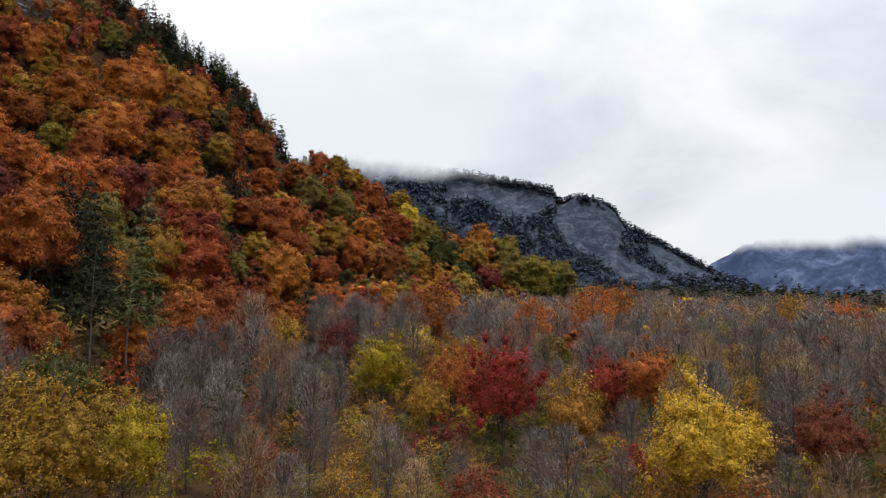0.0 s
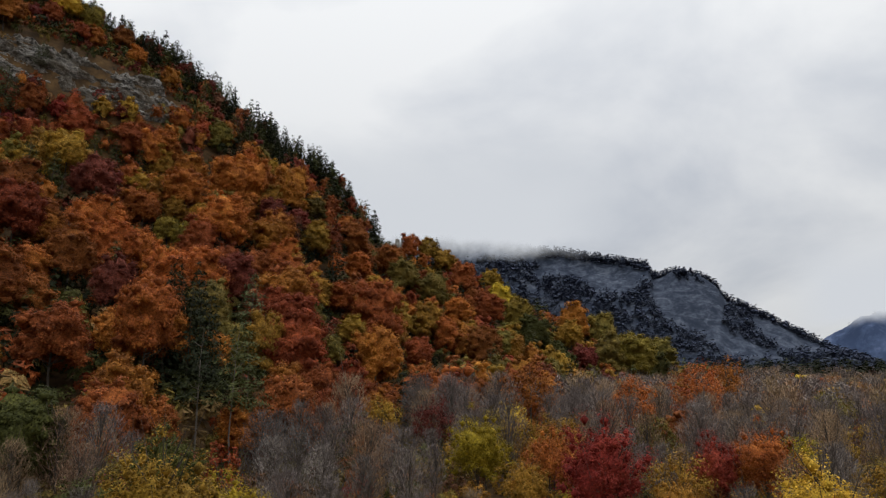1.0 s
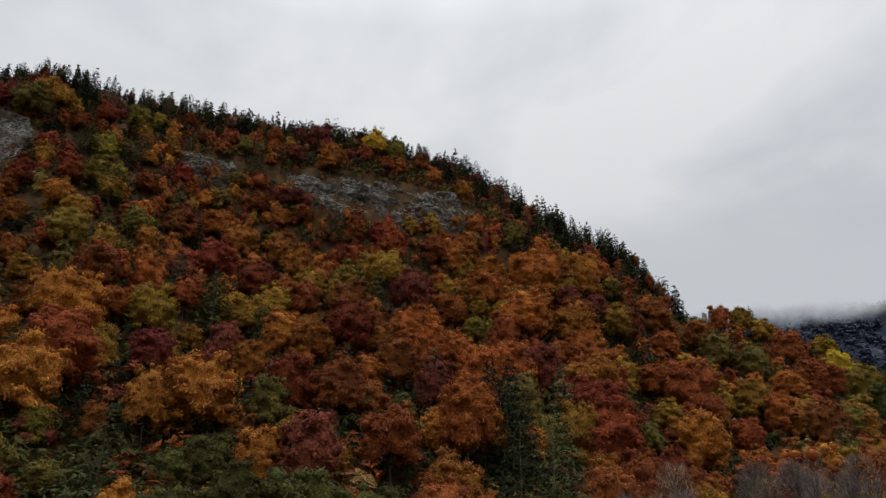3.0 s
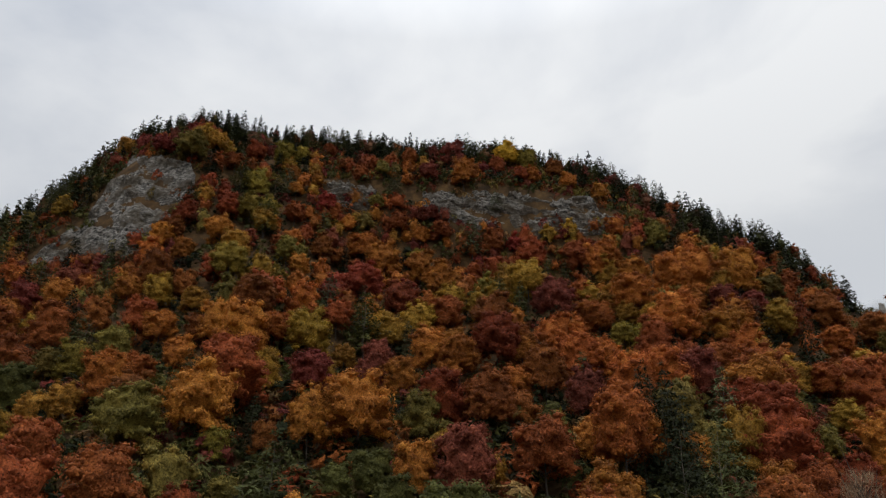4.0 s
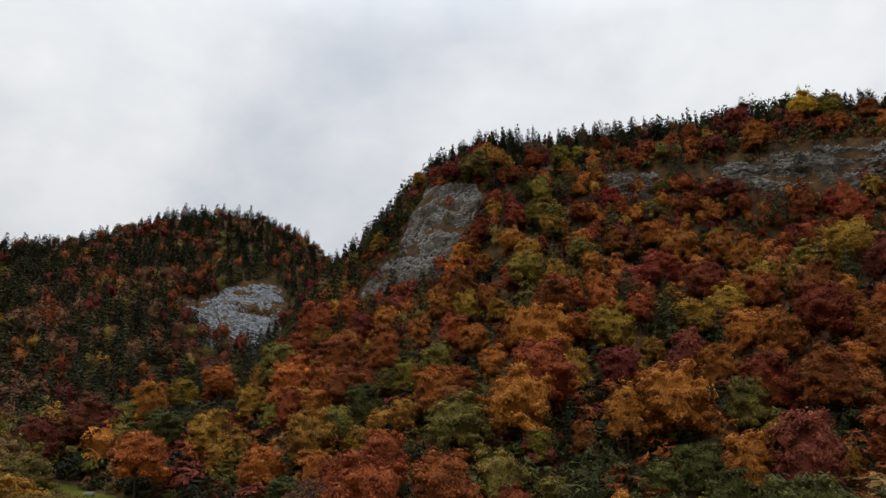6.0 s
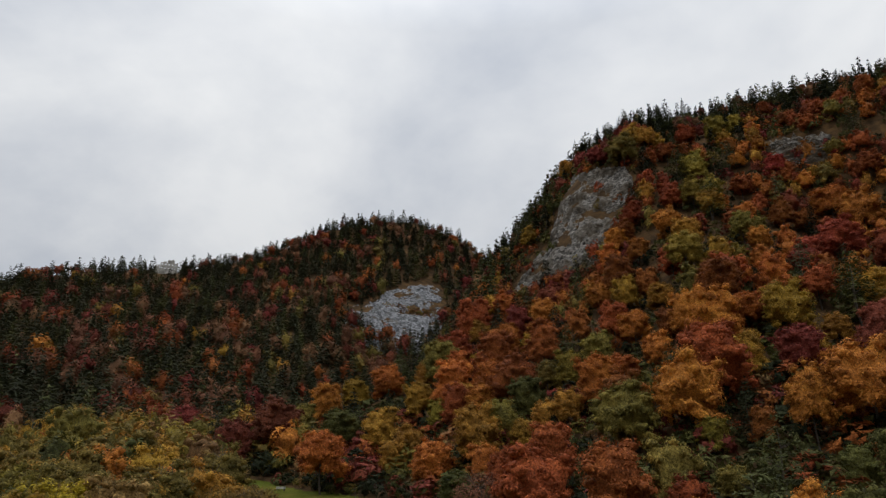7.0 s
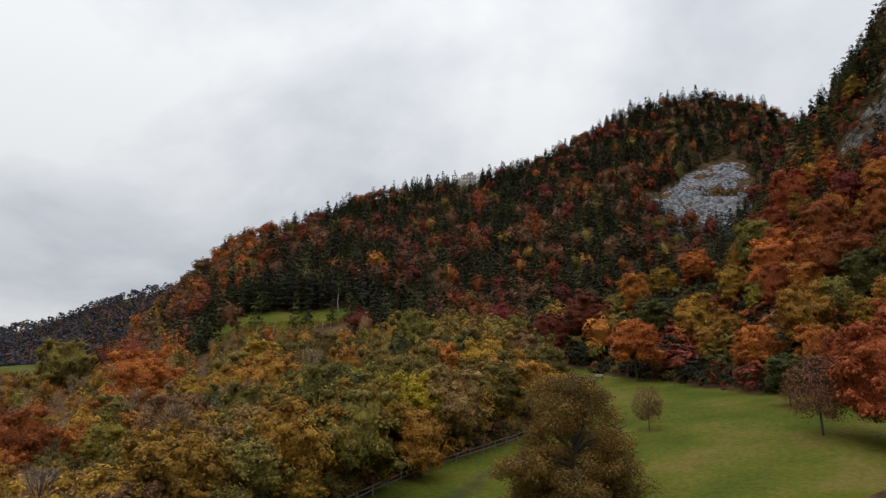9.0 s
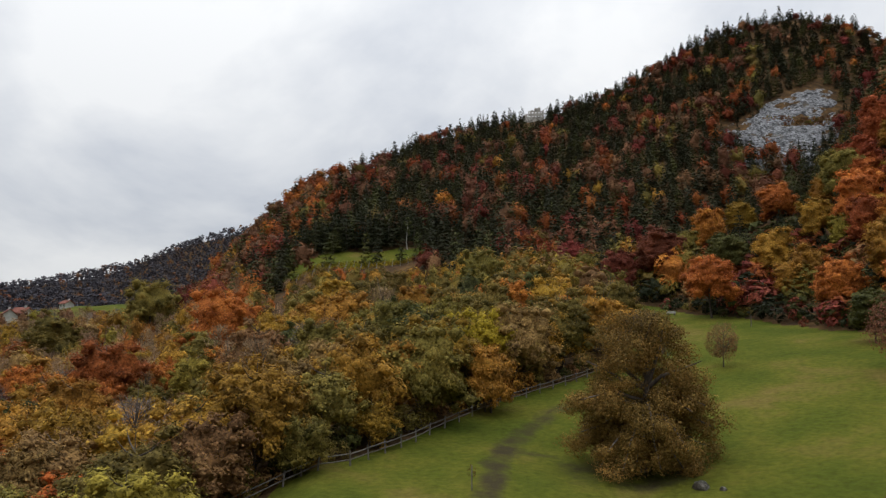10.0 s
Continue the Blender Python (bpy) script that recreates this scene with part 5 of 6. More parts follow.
# low growth about and on the rock faces
x, y, az, r, g2 = scatter(26, 80, 150, 340, 3.3, 18)
el = sight(x, y)
bushes = []
for rows in FACES.values():
    lo, hi = lerp_table(az, rows, 1), lerp_table(az, rows, 2)
    ring = (az > rows[0][0] - 1) & (az < rows[-1][0] + 1) & (el > lo - 4.5) & (el < hi + 2.2)
    inside = (el > lo - 0.2) & (el < hi - 0.2)
    ring &= ~inside | (g2.uniform(0, 1, len(az)) < 0.07)
    bushes += list(np.where(ring)[0])
for i in sorted(set(bushes)):
    below = all(el[i] < lerp_table(az[i], rows, 1) - 0.7 or not rows[0][0] - 0.5 < az[i] < rows[-1][0] + 0.5 for rows in FACES.values())
    if below and g2.uniform() < 0.65:
        far_rows.append((("mid", int(g2.integers(4))), x[i], y[i], g2.uniform(5.5, 9.5), g2.uniform(0.85, 1.15), g2.uniform(0, 6.28), pick(g2, {"rust": 4, "orange": 4, "wine": 2, "gold": 1.5, "olive": 1.5, "red": 1})))
        continue
    far_rows.append((("shrub", int(g2.integers(4))), x[i], y[i], g2.uniform(2.0, 5.5), g2.uniform(0.6, 1.0), g2.uniform(0, 6.28), pick(g2, {"rust": 3, "olive": 3, "green": 2, "pine": 2, "wine": 2, "orange": 1, "dry": 2})))
grove("beech_wood", "autumn beech wood in rust, orange and gold on the hillside", far_rows, FAR)

# wooded mountain beyond
x, y, az, r, g = scatter(70, 136, 240, 640, 7.0, 12)
crest, foot = lerp_table(az, MOUNT, 2), lerp_table(az, MOUNT, 3)
hill_z = hill(az, r, HILL, 13, True)
ok = (r > foot - 5) & (r < crest + 12) & ~meadow_mask(x, y) & ~((az > 114) & (az < 125) & (r < 272)) & ~on_rock(az, sight(x, y)) & (np.hypot(x + 519, y + 139) > 9) & (np.hypot(x + 508, y + 136) > 9) & (np.hypot(x + 497, y + 133) > 7) & ((az > 79) | (r > 420))
far_rows = []
for i in np.where(ok)[0]:
    s = (r[i] - foot[i]) / (crest[i] - foot[i])
    left = np.clip((az[i] - 116) / 8, 0, 1)
    drift = float(ripple(x[i] + 40, y[i], 24) + 0.6 * ripple(x[i], y[i] + 90, 60))
    kind = pick(g, {"spruce": 9 - 7 * left, "pine": 4.5, "beech": (4.8 + 6 * left) * float(np.clip(1 + 2.2 * drift, 0.12, 3.5))})
    c = {"spruce": "fir", "pine": "pine"}.get(kind) or pick(g, {"russet": 5, "wine": 2.5, "rust": 2.5, "olive": 1.2, "orange": 0.4 + 3.5 * left, "gold": 0.3})
    if kind == "pine" and g.uniform() < 0.15:
        c = "green"
    far_rows.append((("mid" if kind == "beech" else kind, int(g.integers(4))), x[i], y[i], g.uniform(12, 18) * (1.0 if kind == "spruce" else 0.8) * (0.78 if s > 0.8 else 1), g.uniform(0.95, 1.3) * (1.3 if s > 0.8 else 1), g.uniform(0, 6.28), c))
# scrub and small conifers between the two lobes of the bare slab, and along its foot
for k in range(210):
    t = g.uniform(0, 1)
    if k < 80:
        a, e = 83.0 + 4.6 * t + g.normal(0, 0.25), 15.9 + 0.75 * t + g.normal(0, 0.13)
    elif k < 120:
        a, e = 87.6 + 4.4 * t, 17.1 - 0.1 * t + g.normal(0, 0.2)
    else:
        a = 82.2 + 9.2 * t + g.normal(0, 0.2)
        e = np.interp(a, [s[0] for s in SLAB], [s[1] for s in SLAB]) + g.normal(-0.1, 0.25)
    rr = np.linspace(300, 600, 600)
    bx, by = at(a, rr)
    j = int(np.argmax(sight(bx, by) > e))
    if j:
        tree = k >= 80 and k % 2
        far_rows.append((("spruce" if tree else "shrub", k % 4), float(bx[j]), float(by[j]), g.uniform(5, 9) if tree else g.uniform(1.5, 3.5), g.uniform(0.8, 1.2), g.uniform(0, 6.28), "fir" if tree else pick(g, {"dry": 4, "olive": 1, "russet": 4})))
grove("mountain_forest", "dark conifers mixed with rust-red beeches on the mountain", far_rows, FAR)

# the valley wood
x, y, az, r, g = scatter(-46, 62, 40, 470, 6.3, 13)
foot = lerp_table(az, HILL, 3)
foot = np.where(az < -16, 480, foot)
ok = (r < foot + 2) & (r > 50) & clear(x, y, 0.36, 16.0)
x, y, az, r = (v[ok] for v in (x, y, az, r))
order = np.argsort(r)
far_rows = []
nb = 0
for i in order:
    far = r[i] > 330
    kind = pick(g, {"bare": 20, "beech": 1.2 if az[i] > 14 else 4.8 if r[i] < 200 else 13.0, "spruce": 0.0 if not far else 26.0})
    h = g.uniform(10, 15) * (0.62 if r[i] < 75 else 0.8 if r[i] < 105 else 1)
    w = g.uniform(0.85, 1.25)
    if kind == "bare":
        c = pick(g, {"twig": 7, "bark_twig": 3})
        if nb < 300:
            plant("bare", int(g.integers(5)), x[i], y[i], h, w, c, g.uniform(0, 360))
            nb += 1
            continue
    elif kind == "beech" and r[i] < 130:
        plant("maple", int(g.integers(4)), x[i], y[i], h * 0.85, w, pick(g, {"olive": 3, "green": 2, "dry": 2, "wine": 1} if az[i] > 14 else {"orange": 2, "red": 1.5, "gold": 4, "lime": 2, "olive": 2, "wine": 1}), g.uniform(0, 360))
        continue
    else:
        c = pick(g, {"orange": 4.5, "rust": 2, "red": 2.5, "gold": 3.5, "yellow": 1, "olive": 1.5, "wine": 1}) if kind == "beech" else "spruce"
    if kind == "spruce":
        h *= 1.2
        w *= 1.3
    if kind == "bare" and r[i] > 150:
        kind = "thin"
    far_rows.append(((kind, int(g.integers(4))), x[i], y[i], h * (0.8 if kind == "beech" else 1), w, g.uniform(0, 6.28), c))
grove("valley_wood", "grey leafless valley wood with scattered red and yellow trees", far_rows, FAR)

# undergrowth between the bare trees
x, y, az, r, g = scatter(-42, 97, 44, 300, 5.1, 16)
ok = (r < np.where(az < -16, 300, lerp_table(az, HILL, 3) + np.where(az > 10, 62, 6))) & ~meadow_mask(x, y) & ((az < 68) | (r > lerp_table(az, HILL, 3) - 8))
far_rows = [(("thicket" if r[i] < 78 else "bush" if r[i] < 105 else "shrub", int(g.integers(4))), x[i], y[i], g.uniform(1.5, 5.5) * (1.25 if r[i] > 95 and az[i] > 12 else 1), g.uniform(0.8, 1.3), g.uniform(0, 6.28), pick(g, {"green": 4, "olive": 4, "wine": 3, "rust": 2, "dry": 1, "spruce": 2} if r[i] > 86 and az[i] > 12 else {"olive": 4, "gold": 6, "dry": 3, "russet": 3, "green": 2.5, "wine": 1, "lime": 2, "orange": 1.5})) for i in np.where(ok)[0]]
grove("undergrowth", "low olive and brown undergrowth between leafless trees", far_rows, FAR)

# trees below the pasture
x, y, az, r, g = scatter(84, 160, 42, 260, 7.0, 14)
ok = ~meadow_mask(x, y) & (r < lerp_table(az, MOUNT, 3) + 2) & ((az > 98) | (r > 172)) & (hill(az, r, HILL, 13, True) < valley(az, r) + 2) & clear(x, y)
far_rows = []
nb = 0
for i in np.where(ok)[0][np.argsort(r[ok])]:
    left = np.clip((az[i] - 118) / 14, 0, 1)
    c = pick(g, {"olive": 6 - 3.5 * left, "gold": 3.4 + 5 * left, "moss": 1.6, "green": 1.2 - left, "orange": 0.8 + 2.5 * left, "dry": 0.6 + left})
    kind = "broad" if g.uniform() > 0.1 + 0.26 * left or az[i] < 117 else "bare"
    h, w = g.uniform(8, 13) * (1 - 0.22 * left), g.uniform(0.9, 1.2)
    if 111 < az[i] < 127 and r[i] > 140:
        h *= 0.68 if r[i] < 180 else 0.58
    if kind == "bare" and r[i] < 130:
        plant("bare", int(g.integers(5)), x[i], y[i], h, 1.5, pick(g, {"twig": 2, "bark_twig": 3}), g.uniform(0, 360))
    elif kind == "broad" and nb < 120:
        plant("broad", int(g.integers(4)), x[i], y[i], h, w, c, g.uniform(0, 360))
        nb += 1
    else:
        far_rows.append((("bare" if kind == "bare" else "beech" if r[i] < 150 else "mid", int(g.integers(4))), x[i], y[i], h, w, g.uniform(0, 6.28), c if kind == "broad" else "bark_twig"))
x, y, az, r, g = scatter(131, 156, 235, 330, 8.0, 22)
for i in range(len(r)):
    kind = pick(g, {"bare": 5, "mid": 5})
    far_rows.append(((kind, int(g.integers(4))), x[i], y[i], g.uniform(4.5, 8), g.uniform(1.0, 1.4), g.uniform(0, 6.28), pick(g, {"bark_twig": 3, "twig": 2} if kind == "bare" else {"dry": 4, "olive": 3, "russet": 3, "moss": 1})))
grove("pasture_wood", "olive and golden deciduous wood below the mountain", far_rows, FAR)

# far hill
x, y, az, r, g = scatter(118, 152, 740, 1260, 10.2, 15)
ok = (r < lerp_table(az, FAR_HILL, 2) + 10)
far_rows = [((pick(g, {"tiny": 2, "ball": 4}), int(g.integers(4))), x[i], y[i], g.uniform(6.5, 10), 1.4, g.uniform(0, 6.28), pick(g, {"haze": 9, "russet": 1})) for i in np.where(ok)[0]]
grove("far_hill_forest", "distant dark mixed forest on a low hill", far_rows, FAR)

# dark gap in the beech wood: dense spruces added in place of deep shade
for k, (az, r, h) in enumerate([(29.0, 120, 20), (28.2, 123, 21), (27.4, 121, 20), (26.6, 124, 21), (25.8, 121, 20), (28.6, 128, 21), (27.0, 129, 21)]):
    x, y = at(az, r)
    plant("spruce", k % 3, float(x), float(y), h, 0.8, "spruce", 70 * k)
for k, (az, r, h, c) in enumerate([(26.3, 103, 21, "spruce"), (23.6, 101, 22, "pine"), (23.0, 103, 20, "pine")]):
    x, y = at(az, r)
    plant("tall", k % 2, float(x), float(y), h, 0.9, c, 70 * k)

# spruces added to stand in for a dark gully beside the cliff
for k, (az, r) in enumerate([(46.9, 236), (47.6, 238), (48.4, 235), (47.2, 228)]):
    x, y = at(az, r)
    plant("spruce", k % 3, float(x), float(y), 9 + k, 1.3, "spruce", 60 * k)

# lone trees and shrubs of the pasture
for kind, k, x, y, h, w, c in [
    ("oak", 0, -65.5, -7.7, 14.6, 1.04, "oak"), ("orchard", 0, -103.6, -1.6, 6.4, 0.74, "russet"),
    ("orchard", 1, -92.7, 17.8, 9.6, 0.9, "russet"), ("orchard", 0, -92, 24.4, 9.0, 0.85, "russet"),
    ("shrub", 0, -160.9, -8.0, 2.6, 0.9, "dry"), ("shrub", 1, -157.4, -4.3, 2.4, 1.5, "spruce"), ("shrub", 1, -150, 2, 2.0, 1.3, "olive"),
]:
    plant(kind, k, x, y, h, w, c, 40 * k, 0.15)
g = np.random.default_rng(31)
for n, (ax, ay) in enumerate([(-45, -40), (-50, -37), (-55.5, -35), (-61.5, -34), (-67.5, -33), (-73.5, -32), (-79, -31), (-84.5, -29.5), (-90, -27), (-95.5, -25), (-101, -23)]):
    plant("broad", n % 4, ax + g.normal(0, 0.6), ay + g.normal(0, 0.8), g.uniform(7.5, 11.5), g.uniform(0.95, 1.2), pick(g, {"olive": 4, "gold": 5, "lime": 1}), g.uniform(0, 360))
for n in range(26):
    t = n / 26
    ax, ay = np.interp(t * 6, range(7), [-44, -48.2, -53.6, -66.6, -80, -92.8, -105]), np.interp(t * 6, range(7), [-36.8, -34.6, -32, -30.3, -27.6, -22.6, -18])
    plant("shrub", n % 2, float(ax), float(ay) - g.uniform(0.3, 1.6), g.uniform(1.4, 3.2), g.uniform(0.9, 1.3), pick(g, {"olive": 4, "gold": 2, "dry": 2, "green": 2}), g.uniform(0, 360))
for k in range(26):
    ax, ay = at(113.2 + 0.46 * k + g.normal(0, 0.2), 299 + 7 * (k % 3) + g.normal(0, 1.5))
    plant("spruce" if k % 3 else "pine", k % 3, float(ax), float(ay), g.uniform(15, 21), g.uniform(0.85, 1.1), "spruce", 50 * k)
for k in range(7):
    plant("spruce" if k % 2 else "pine", k % 3, -273 + 3.4 * k, -180 + 4.4 * k + 3 * (k % 2), 10 + k % 3, 1.7, "green" if k % 2 else "pine", 50 * k)


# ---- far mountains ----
# aerial haze is painted into both far rock colours as a blue tint
FAR_ROCK = noisy("haze_blue_rock", [(0.40, (0.022, 0.030, 0.048)), (0.5, (0.040, 0.050, 0.072)), (0.58, (0.062, 0.074, 0.100)), (0.70, (0.105, 0.120, 0.150))], 0.02, 0.95, 0.9, (1, 1, 1.6), 5.0, 0.9)
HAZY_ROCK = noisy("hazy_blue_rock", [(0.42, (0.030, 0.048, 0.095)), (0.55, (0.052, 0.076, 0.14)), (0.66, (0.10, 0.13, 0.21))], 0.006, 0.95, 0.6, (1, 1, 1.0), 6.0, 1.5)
CREST_WOOD = LEAF["hazed_conifer"]


def mountain(name, rows, foot_r, label, size, stone, trees, woods):
    a = np.arange(rows[0][0], rows[-1][0] + 0.01, 0.13)
    n, rough = 100, 0.17
    out = []
    for az in a:
        el, rc = lerp_table(az, rows, 1), lerp_table(az, rows, 2)
        for i in range(n):
            s = i / (n - 12)
            r = foot_r + (rc - foot_r) * s
            z = 10 + (EYE_Z + rc * math.tan(radians(el)) - 10) * (s ** 0.9 if s <= 1 else 1 - (s - 1) * 2)
            x, y = at(az, r)
            calm = min(1, 4 * s) * (0.2 if s > 0.94 else 1)
            d = noise.fractal(Vector((x / size, y / size, 0.3)), 1.0, 2.0, 6) * size * rough * calm
            d += (abs(noise.noise(Vector((x / size * 1.3, y / size * 1.3, z / size * 0.3)))) - 0.3) * size * 0.8 * rough * calm
            out.append((x, y, z + d))
    out = np.array(out)
    ob = new(name, mesh_from(name, out, grid_faces(len(a), n)[:, ::-1], [stone]))
    tagged(ob, label, "mountain", kind="structure")
    g = np.random.default_rng(17)
    lines = out.reshape(len(a), n, 3)
    vs, fs, count = [], [], 0
    for k in range(trees):
        i = int(g.integers(len(a)))
        crest = k % 5 == 0
        j = int(g.integers(n - 16, n - 11)) if crest else int(g.integers(4, n - 14))
        p = lines[i, j]
        patch = noise.noise(Vector((p[0] / 150, p[1] / 150, p[2] / 90)))
        edge = float(np.interp(a[i], [w[0] for w in woods], [w[1] for w in woods])) + 0.10 * patch
        if not crest and j / (n - 12) > edge and patch < 0.30:
            continue
        v, f = FAR["dot", k % 4]
        h = g.uniform(14, 24)
        vs.append(v * h * (1.5, 1.5, 1) + p + (g.uniform(-6, 6), g.uniform(-6, 6), -3))
        fs.append(f + count)
        count += len(v)
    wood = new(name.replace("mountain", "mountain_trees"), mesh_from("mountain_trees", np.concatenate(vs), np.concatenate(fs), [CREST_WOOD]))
    tagged(wood, "far dark conifers on the mountain's flank and crest", "trees", kind="stuff")


WOODS_1 = [(-24, 0.9), (-20, 0.7), (-16, 0.5), (-14, 0.52), (-12, 0.55), (-7.6, 0.72), (-3, 0.82), (4, 0.84), (20, 0.9)]
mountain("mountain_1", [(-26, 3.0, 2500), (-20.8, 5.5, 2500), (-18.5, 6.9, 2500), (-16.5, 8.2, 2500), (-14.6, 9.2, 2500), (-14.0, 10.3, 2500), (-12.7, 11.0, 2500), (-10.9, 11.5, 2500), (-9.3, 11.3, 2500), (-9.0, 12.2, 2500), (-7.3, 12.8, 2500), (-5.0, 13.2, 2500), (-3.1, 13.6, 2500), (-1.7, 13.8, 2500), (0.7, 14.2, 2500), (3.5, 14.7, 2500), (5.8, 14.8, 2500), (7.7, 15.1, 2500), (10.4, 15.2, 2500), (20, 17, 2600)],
         2080, "distant rock mountain tinted blue for haze, wooded flank in cloud", 300, FAR_ROCK, 9000, WOODS_1)
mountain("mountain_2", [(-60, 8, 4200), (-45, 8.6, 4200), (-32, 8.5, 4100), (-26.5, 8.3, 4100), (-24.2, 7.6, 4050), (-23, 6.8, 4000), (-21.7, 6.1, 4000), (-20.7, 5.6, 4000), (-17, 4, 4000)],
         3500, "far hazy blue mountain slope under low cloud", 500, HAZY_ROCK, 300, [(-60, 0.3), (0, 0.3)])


# ---- low cloud on the far mountains ----
def cloud(name, a0, a1, e0, e1, r, base, depth, x_none, x_full):
    m = bpy.data.materials.new("low_cloud")
    m.use_nodes = True
    t = m.node_tree
    t.nodes.remove(t.nodes["Principled BSDF"])
    co = nd(t, "ShaderNodeTexCoord")
    n = nd(t, "ShaderNodeTexNoise", Scale=0.006, Detail=6.0, Roughness=0.55)
    t.links.new(co.outputs["Object"], n.inputs["Vector"])
    z = nd(t, "ShaderNodeSeparateXYZ")
    t.links.new(co.outputs["Object"], z.inputs[0])

    def part_of(lo, hi):
        q = nd(t, "ShaderNodeMapRange")
        q.interpolation_type = "SMOOTHSTEP"
        q.inputs["From Min"].default_value, q.inputs["From Max"].default_value = lo, hi
        return q

    wave = nd(t, "ShaderNodeMath")
    wave.operation = "MULTIPLY_ADD"
    wave.inputs[1].default_value = depth * 2.2
    t.links.new(n.outputs["Fac"], wave.inputs[0])
    t.links.new(z.outputs["Z"], wave.inputs[2])
    up, down = part_of(base + depth * 0.6, base + depth * 2.0), part_of(base + depth * 9, base + depth * 3)
    t.links.new(wave.outputs[0], up.inputs[0])
    t.links.new(z.outputs["Z"], down.inputs[0])
    f = nd(t, "ShaderNodeMath")
    f.operation = "MULTIPLY"
    t.links.new(up.outputs[0], f.inputs[0])
    t.links.new(down.outputs[0], f.inputs[1])
    side = part_of(x_none, x_full)
    t.links.new(z.outputs["X"], side.inputs[0])
    f2 = nd(t, "ShaderNodeMath")
    f2.operation = "MULTIPLY"
    t.links.new(f.outputs[0], f2.inputs[0])
    t.links.new(side.outputs[0], f2.inputs[1])
    em = nd(t, "ShaderNodeEmission", Strength=0.9)
    em.inputs["Color"].default_value = (0.88, 0.92, 0.98, 1)
    tp = nd(t, "ShaderNodeBsdfTransparent")
    mx = nd(t, "ShaderNodeMixShader")
    t.links.new(f2.outputs[0], mx.inputs[0])
    t.links.new(tp.outputs[0], mx.inputs[1])
    t.links.new(em.outputs[0], mx.inputs[2])
    t.links.new(mx.outputs[0], t.nodes["Material Output"].inputs[0])
    a, e = np.meshgrid(np.linspace(a0, a1, 40), np.linspace(e0, e1, 12), indexing="ij")
    x, y = at(a, r)
    ob = new(name, mesh_from(name, np.stack([x.ravel(), y.ravel(), (r * np.tan(np.radians(e))).ravel()], 1), grid_faces(40, 12), [m], None, True))
    ob.visible_shadow = False
    return tagged(ob, "soft white low cloud clinging to the mountain", "cloud", kind="structure")


cloud("backdrop_cloud_1", -16, 22, 8, 26, 2060, 500, 50, 400, 20)
cloud("backdrop_cloud_2", -64, -17, 4, 18, 2600, 315, 40, 800, 980)


# ---- things built by hand ----
def box(bm, x0, x1, y0, y1, z0, z1):
    vs = [bm.verts.new((x, y, z)) for z in (z0, z1) for x, y in ((x0, y0), (x1, y0), (x1, y1), (x0, y1))]
    for f in ((3, 2, 1, 0), (4, 5, 6, 7), (0, 1, 5, 4), (1, 2, 6, 5), (2, 3, 7, 6), (3, 0, 4, 7)):
        bm.faces.new([vs[i] for i in f])


def bm_mesh(name, bm, mat):
    me = bpy.data.meshes.new(name)
    bm.to_mesh(me)
    bm.free()
    me.materials.append(mat)
    return me


def holder(name, x, y, turn, label, category, group="", sink=0.1):
    ob = new(name, None)
    ob.matrix_basis = pose(x, y, float(height(x, y)) - sink, 0, 0, turn)
    return tagged(ob, label, category, group)


def fence(points, gap, label):
    """Weathered posts with two rails along a line of the plan."""
    root = holder("fence", *points[0], 0, label, "fence")
    base = root.matrix_basis.translation.copy()
    g = np.random.default_rng(5)
    spots = []
    for (ax, ay), (bx, by) in zip(points, points[1:]):
        n = max(1, int(math.hypot(bx - ax, by - ay) / gap))
        spots += [(ax + (bx - ax) * i / n, ay + (by - ay) * i / n) for i in range(n)]
    spots.append(points[-1])
    spots = [Vector((x, y, float(height(x, y)))) - base for x, y in spots]
    v, f = tube([(0, 0, -0.4), (0, 0, 0.6), (0.02, 0.01, 1.25)], [0.085, 0.08, 0.07], 6)
    post_mesh = mesh_from("post", v, f, [WOOD])
    for p in spots:
        ob = part("post", post_mesh, root)
        ob.location, ob.rotation_euler = p, (g.normal(0, 0.05), g.normal(0, 0.05), g.uniform(0, 6))
    for p, q in zip(spots, spots[1:]):
        for z in (0.55, 1.02):
            u, w = p + Vector((0, 0, z + g.normal(0, 0.03))), q + Vector((0, 0, z + g.normal(0, 0.03)))
            v, f = tube([u, (u + w) / 2 - Vector((0, 0, 0.03)), w], [0.06, 0.055, 0.05], 5)
            part("rail", mesh_from("rail", v, f, [WOOD]), root)


fence([(-44, -35.5), (-48.2, -33.1), (-53.6, -30.2), (-66.6, -28.6), (-80.0, -25.9), (-92.8, -20.7), (-105, -16)], 2.6, "weathered grey wooden post and rail fence along the pasture")
fence([(-157.9, -2.2), (-152.2, 3.7), (-146.4, 10.4), (-138, 15.5)], 2.6, "dark wooden rail fence at the forest edge")


def lump(name, x, y, size, mat, label, category):
    """A weathered boulder."""
    bm = bmesh.new()
    bmesh.ops.create_icosphere(bm, subdivisions=3, radius=1)
    for v in bm.verts:
        d = 1 + 0.35 * noise.fractal(v.co * 1.4 + Vector((x, y, 0)), 1.0, 2.0, 3)
        v.co = Vector((v.co.x * size[0], v.co.y * size[1], v.co.z * size[2])) * d
    ob = new(name, bm_mesh(name, bm, mat))
    ob.matrix_basis = pose(x, y, float(height(x, y)) + size[2] * 0.4, 0, 0, 30)
    return tagged(ob, label, category)


lump("boulder", -59.9, -2.8, (0.7, 0.55, 0.45), ROCK, "grey boulder lying in the grass below the oak", "rock")
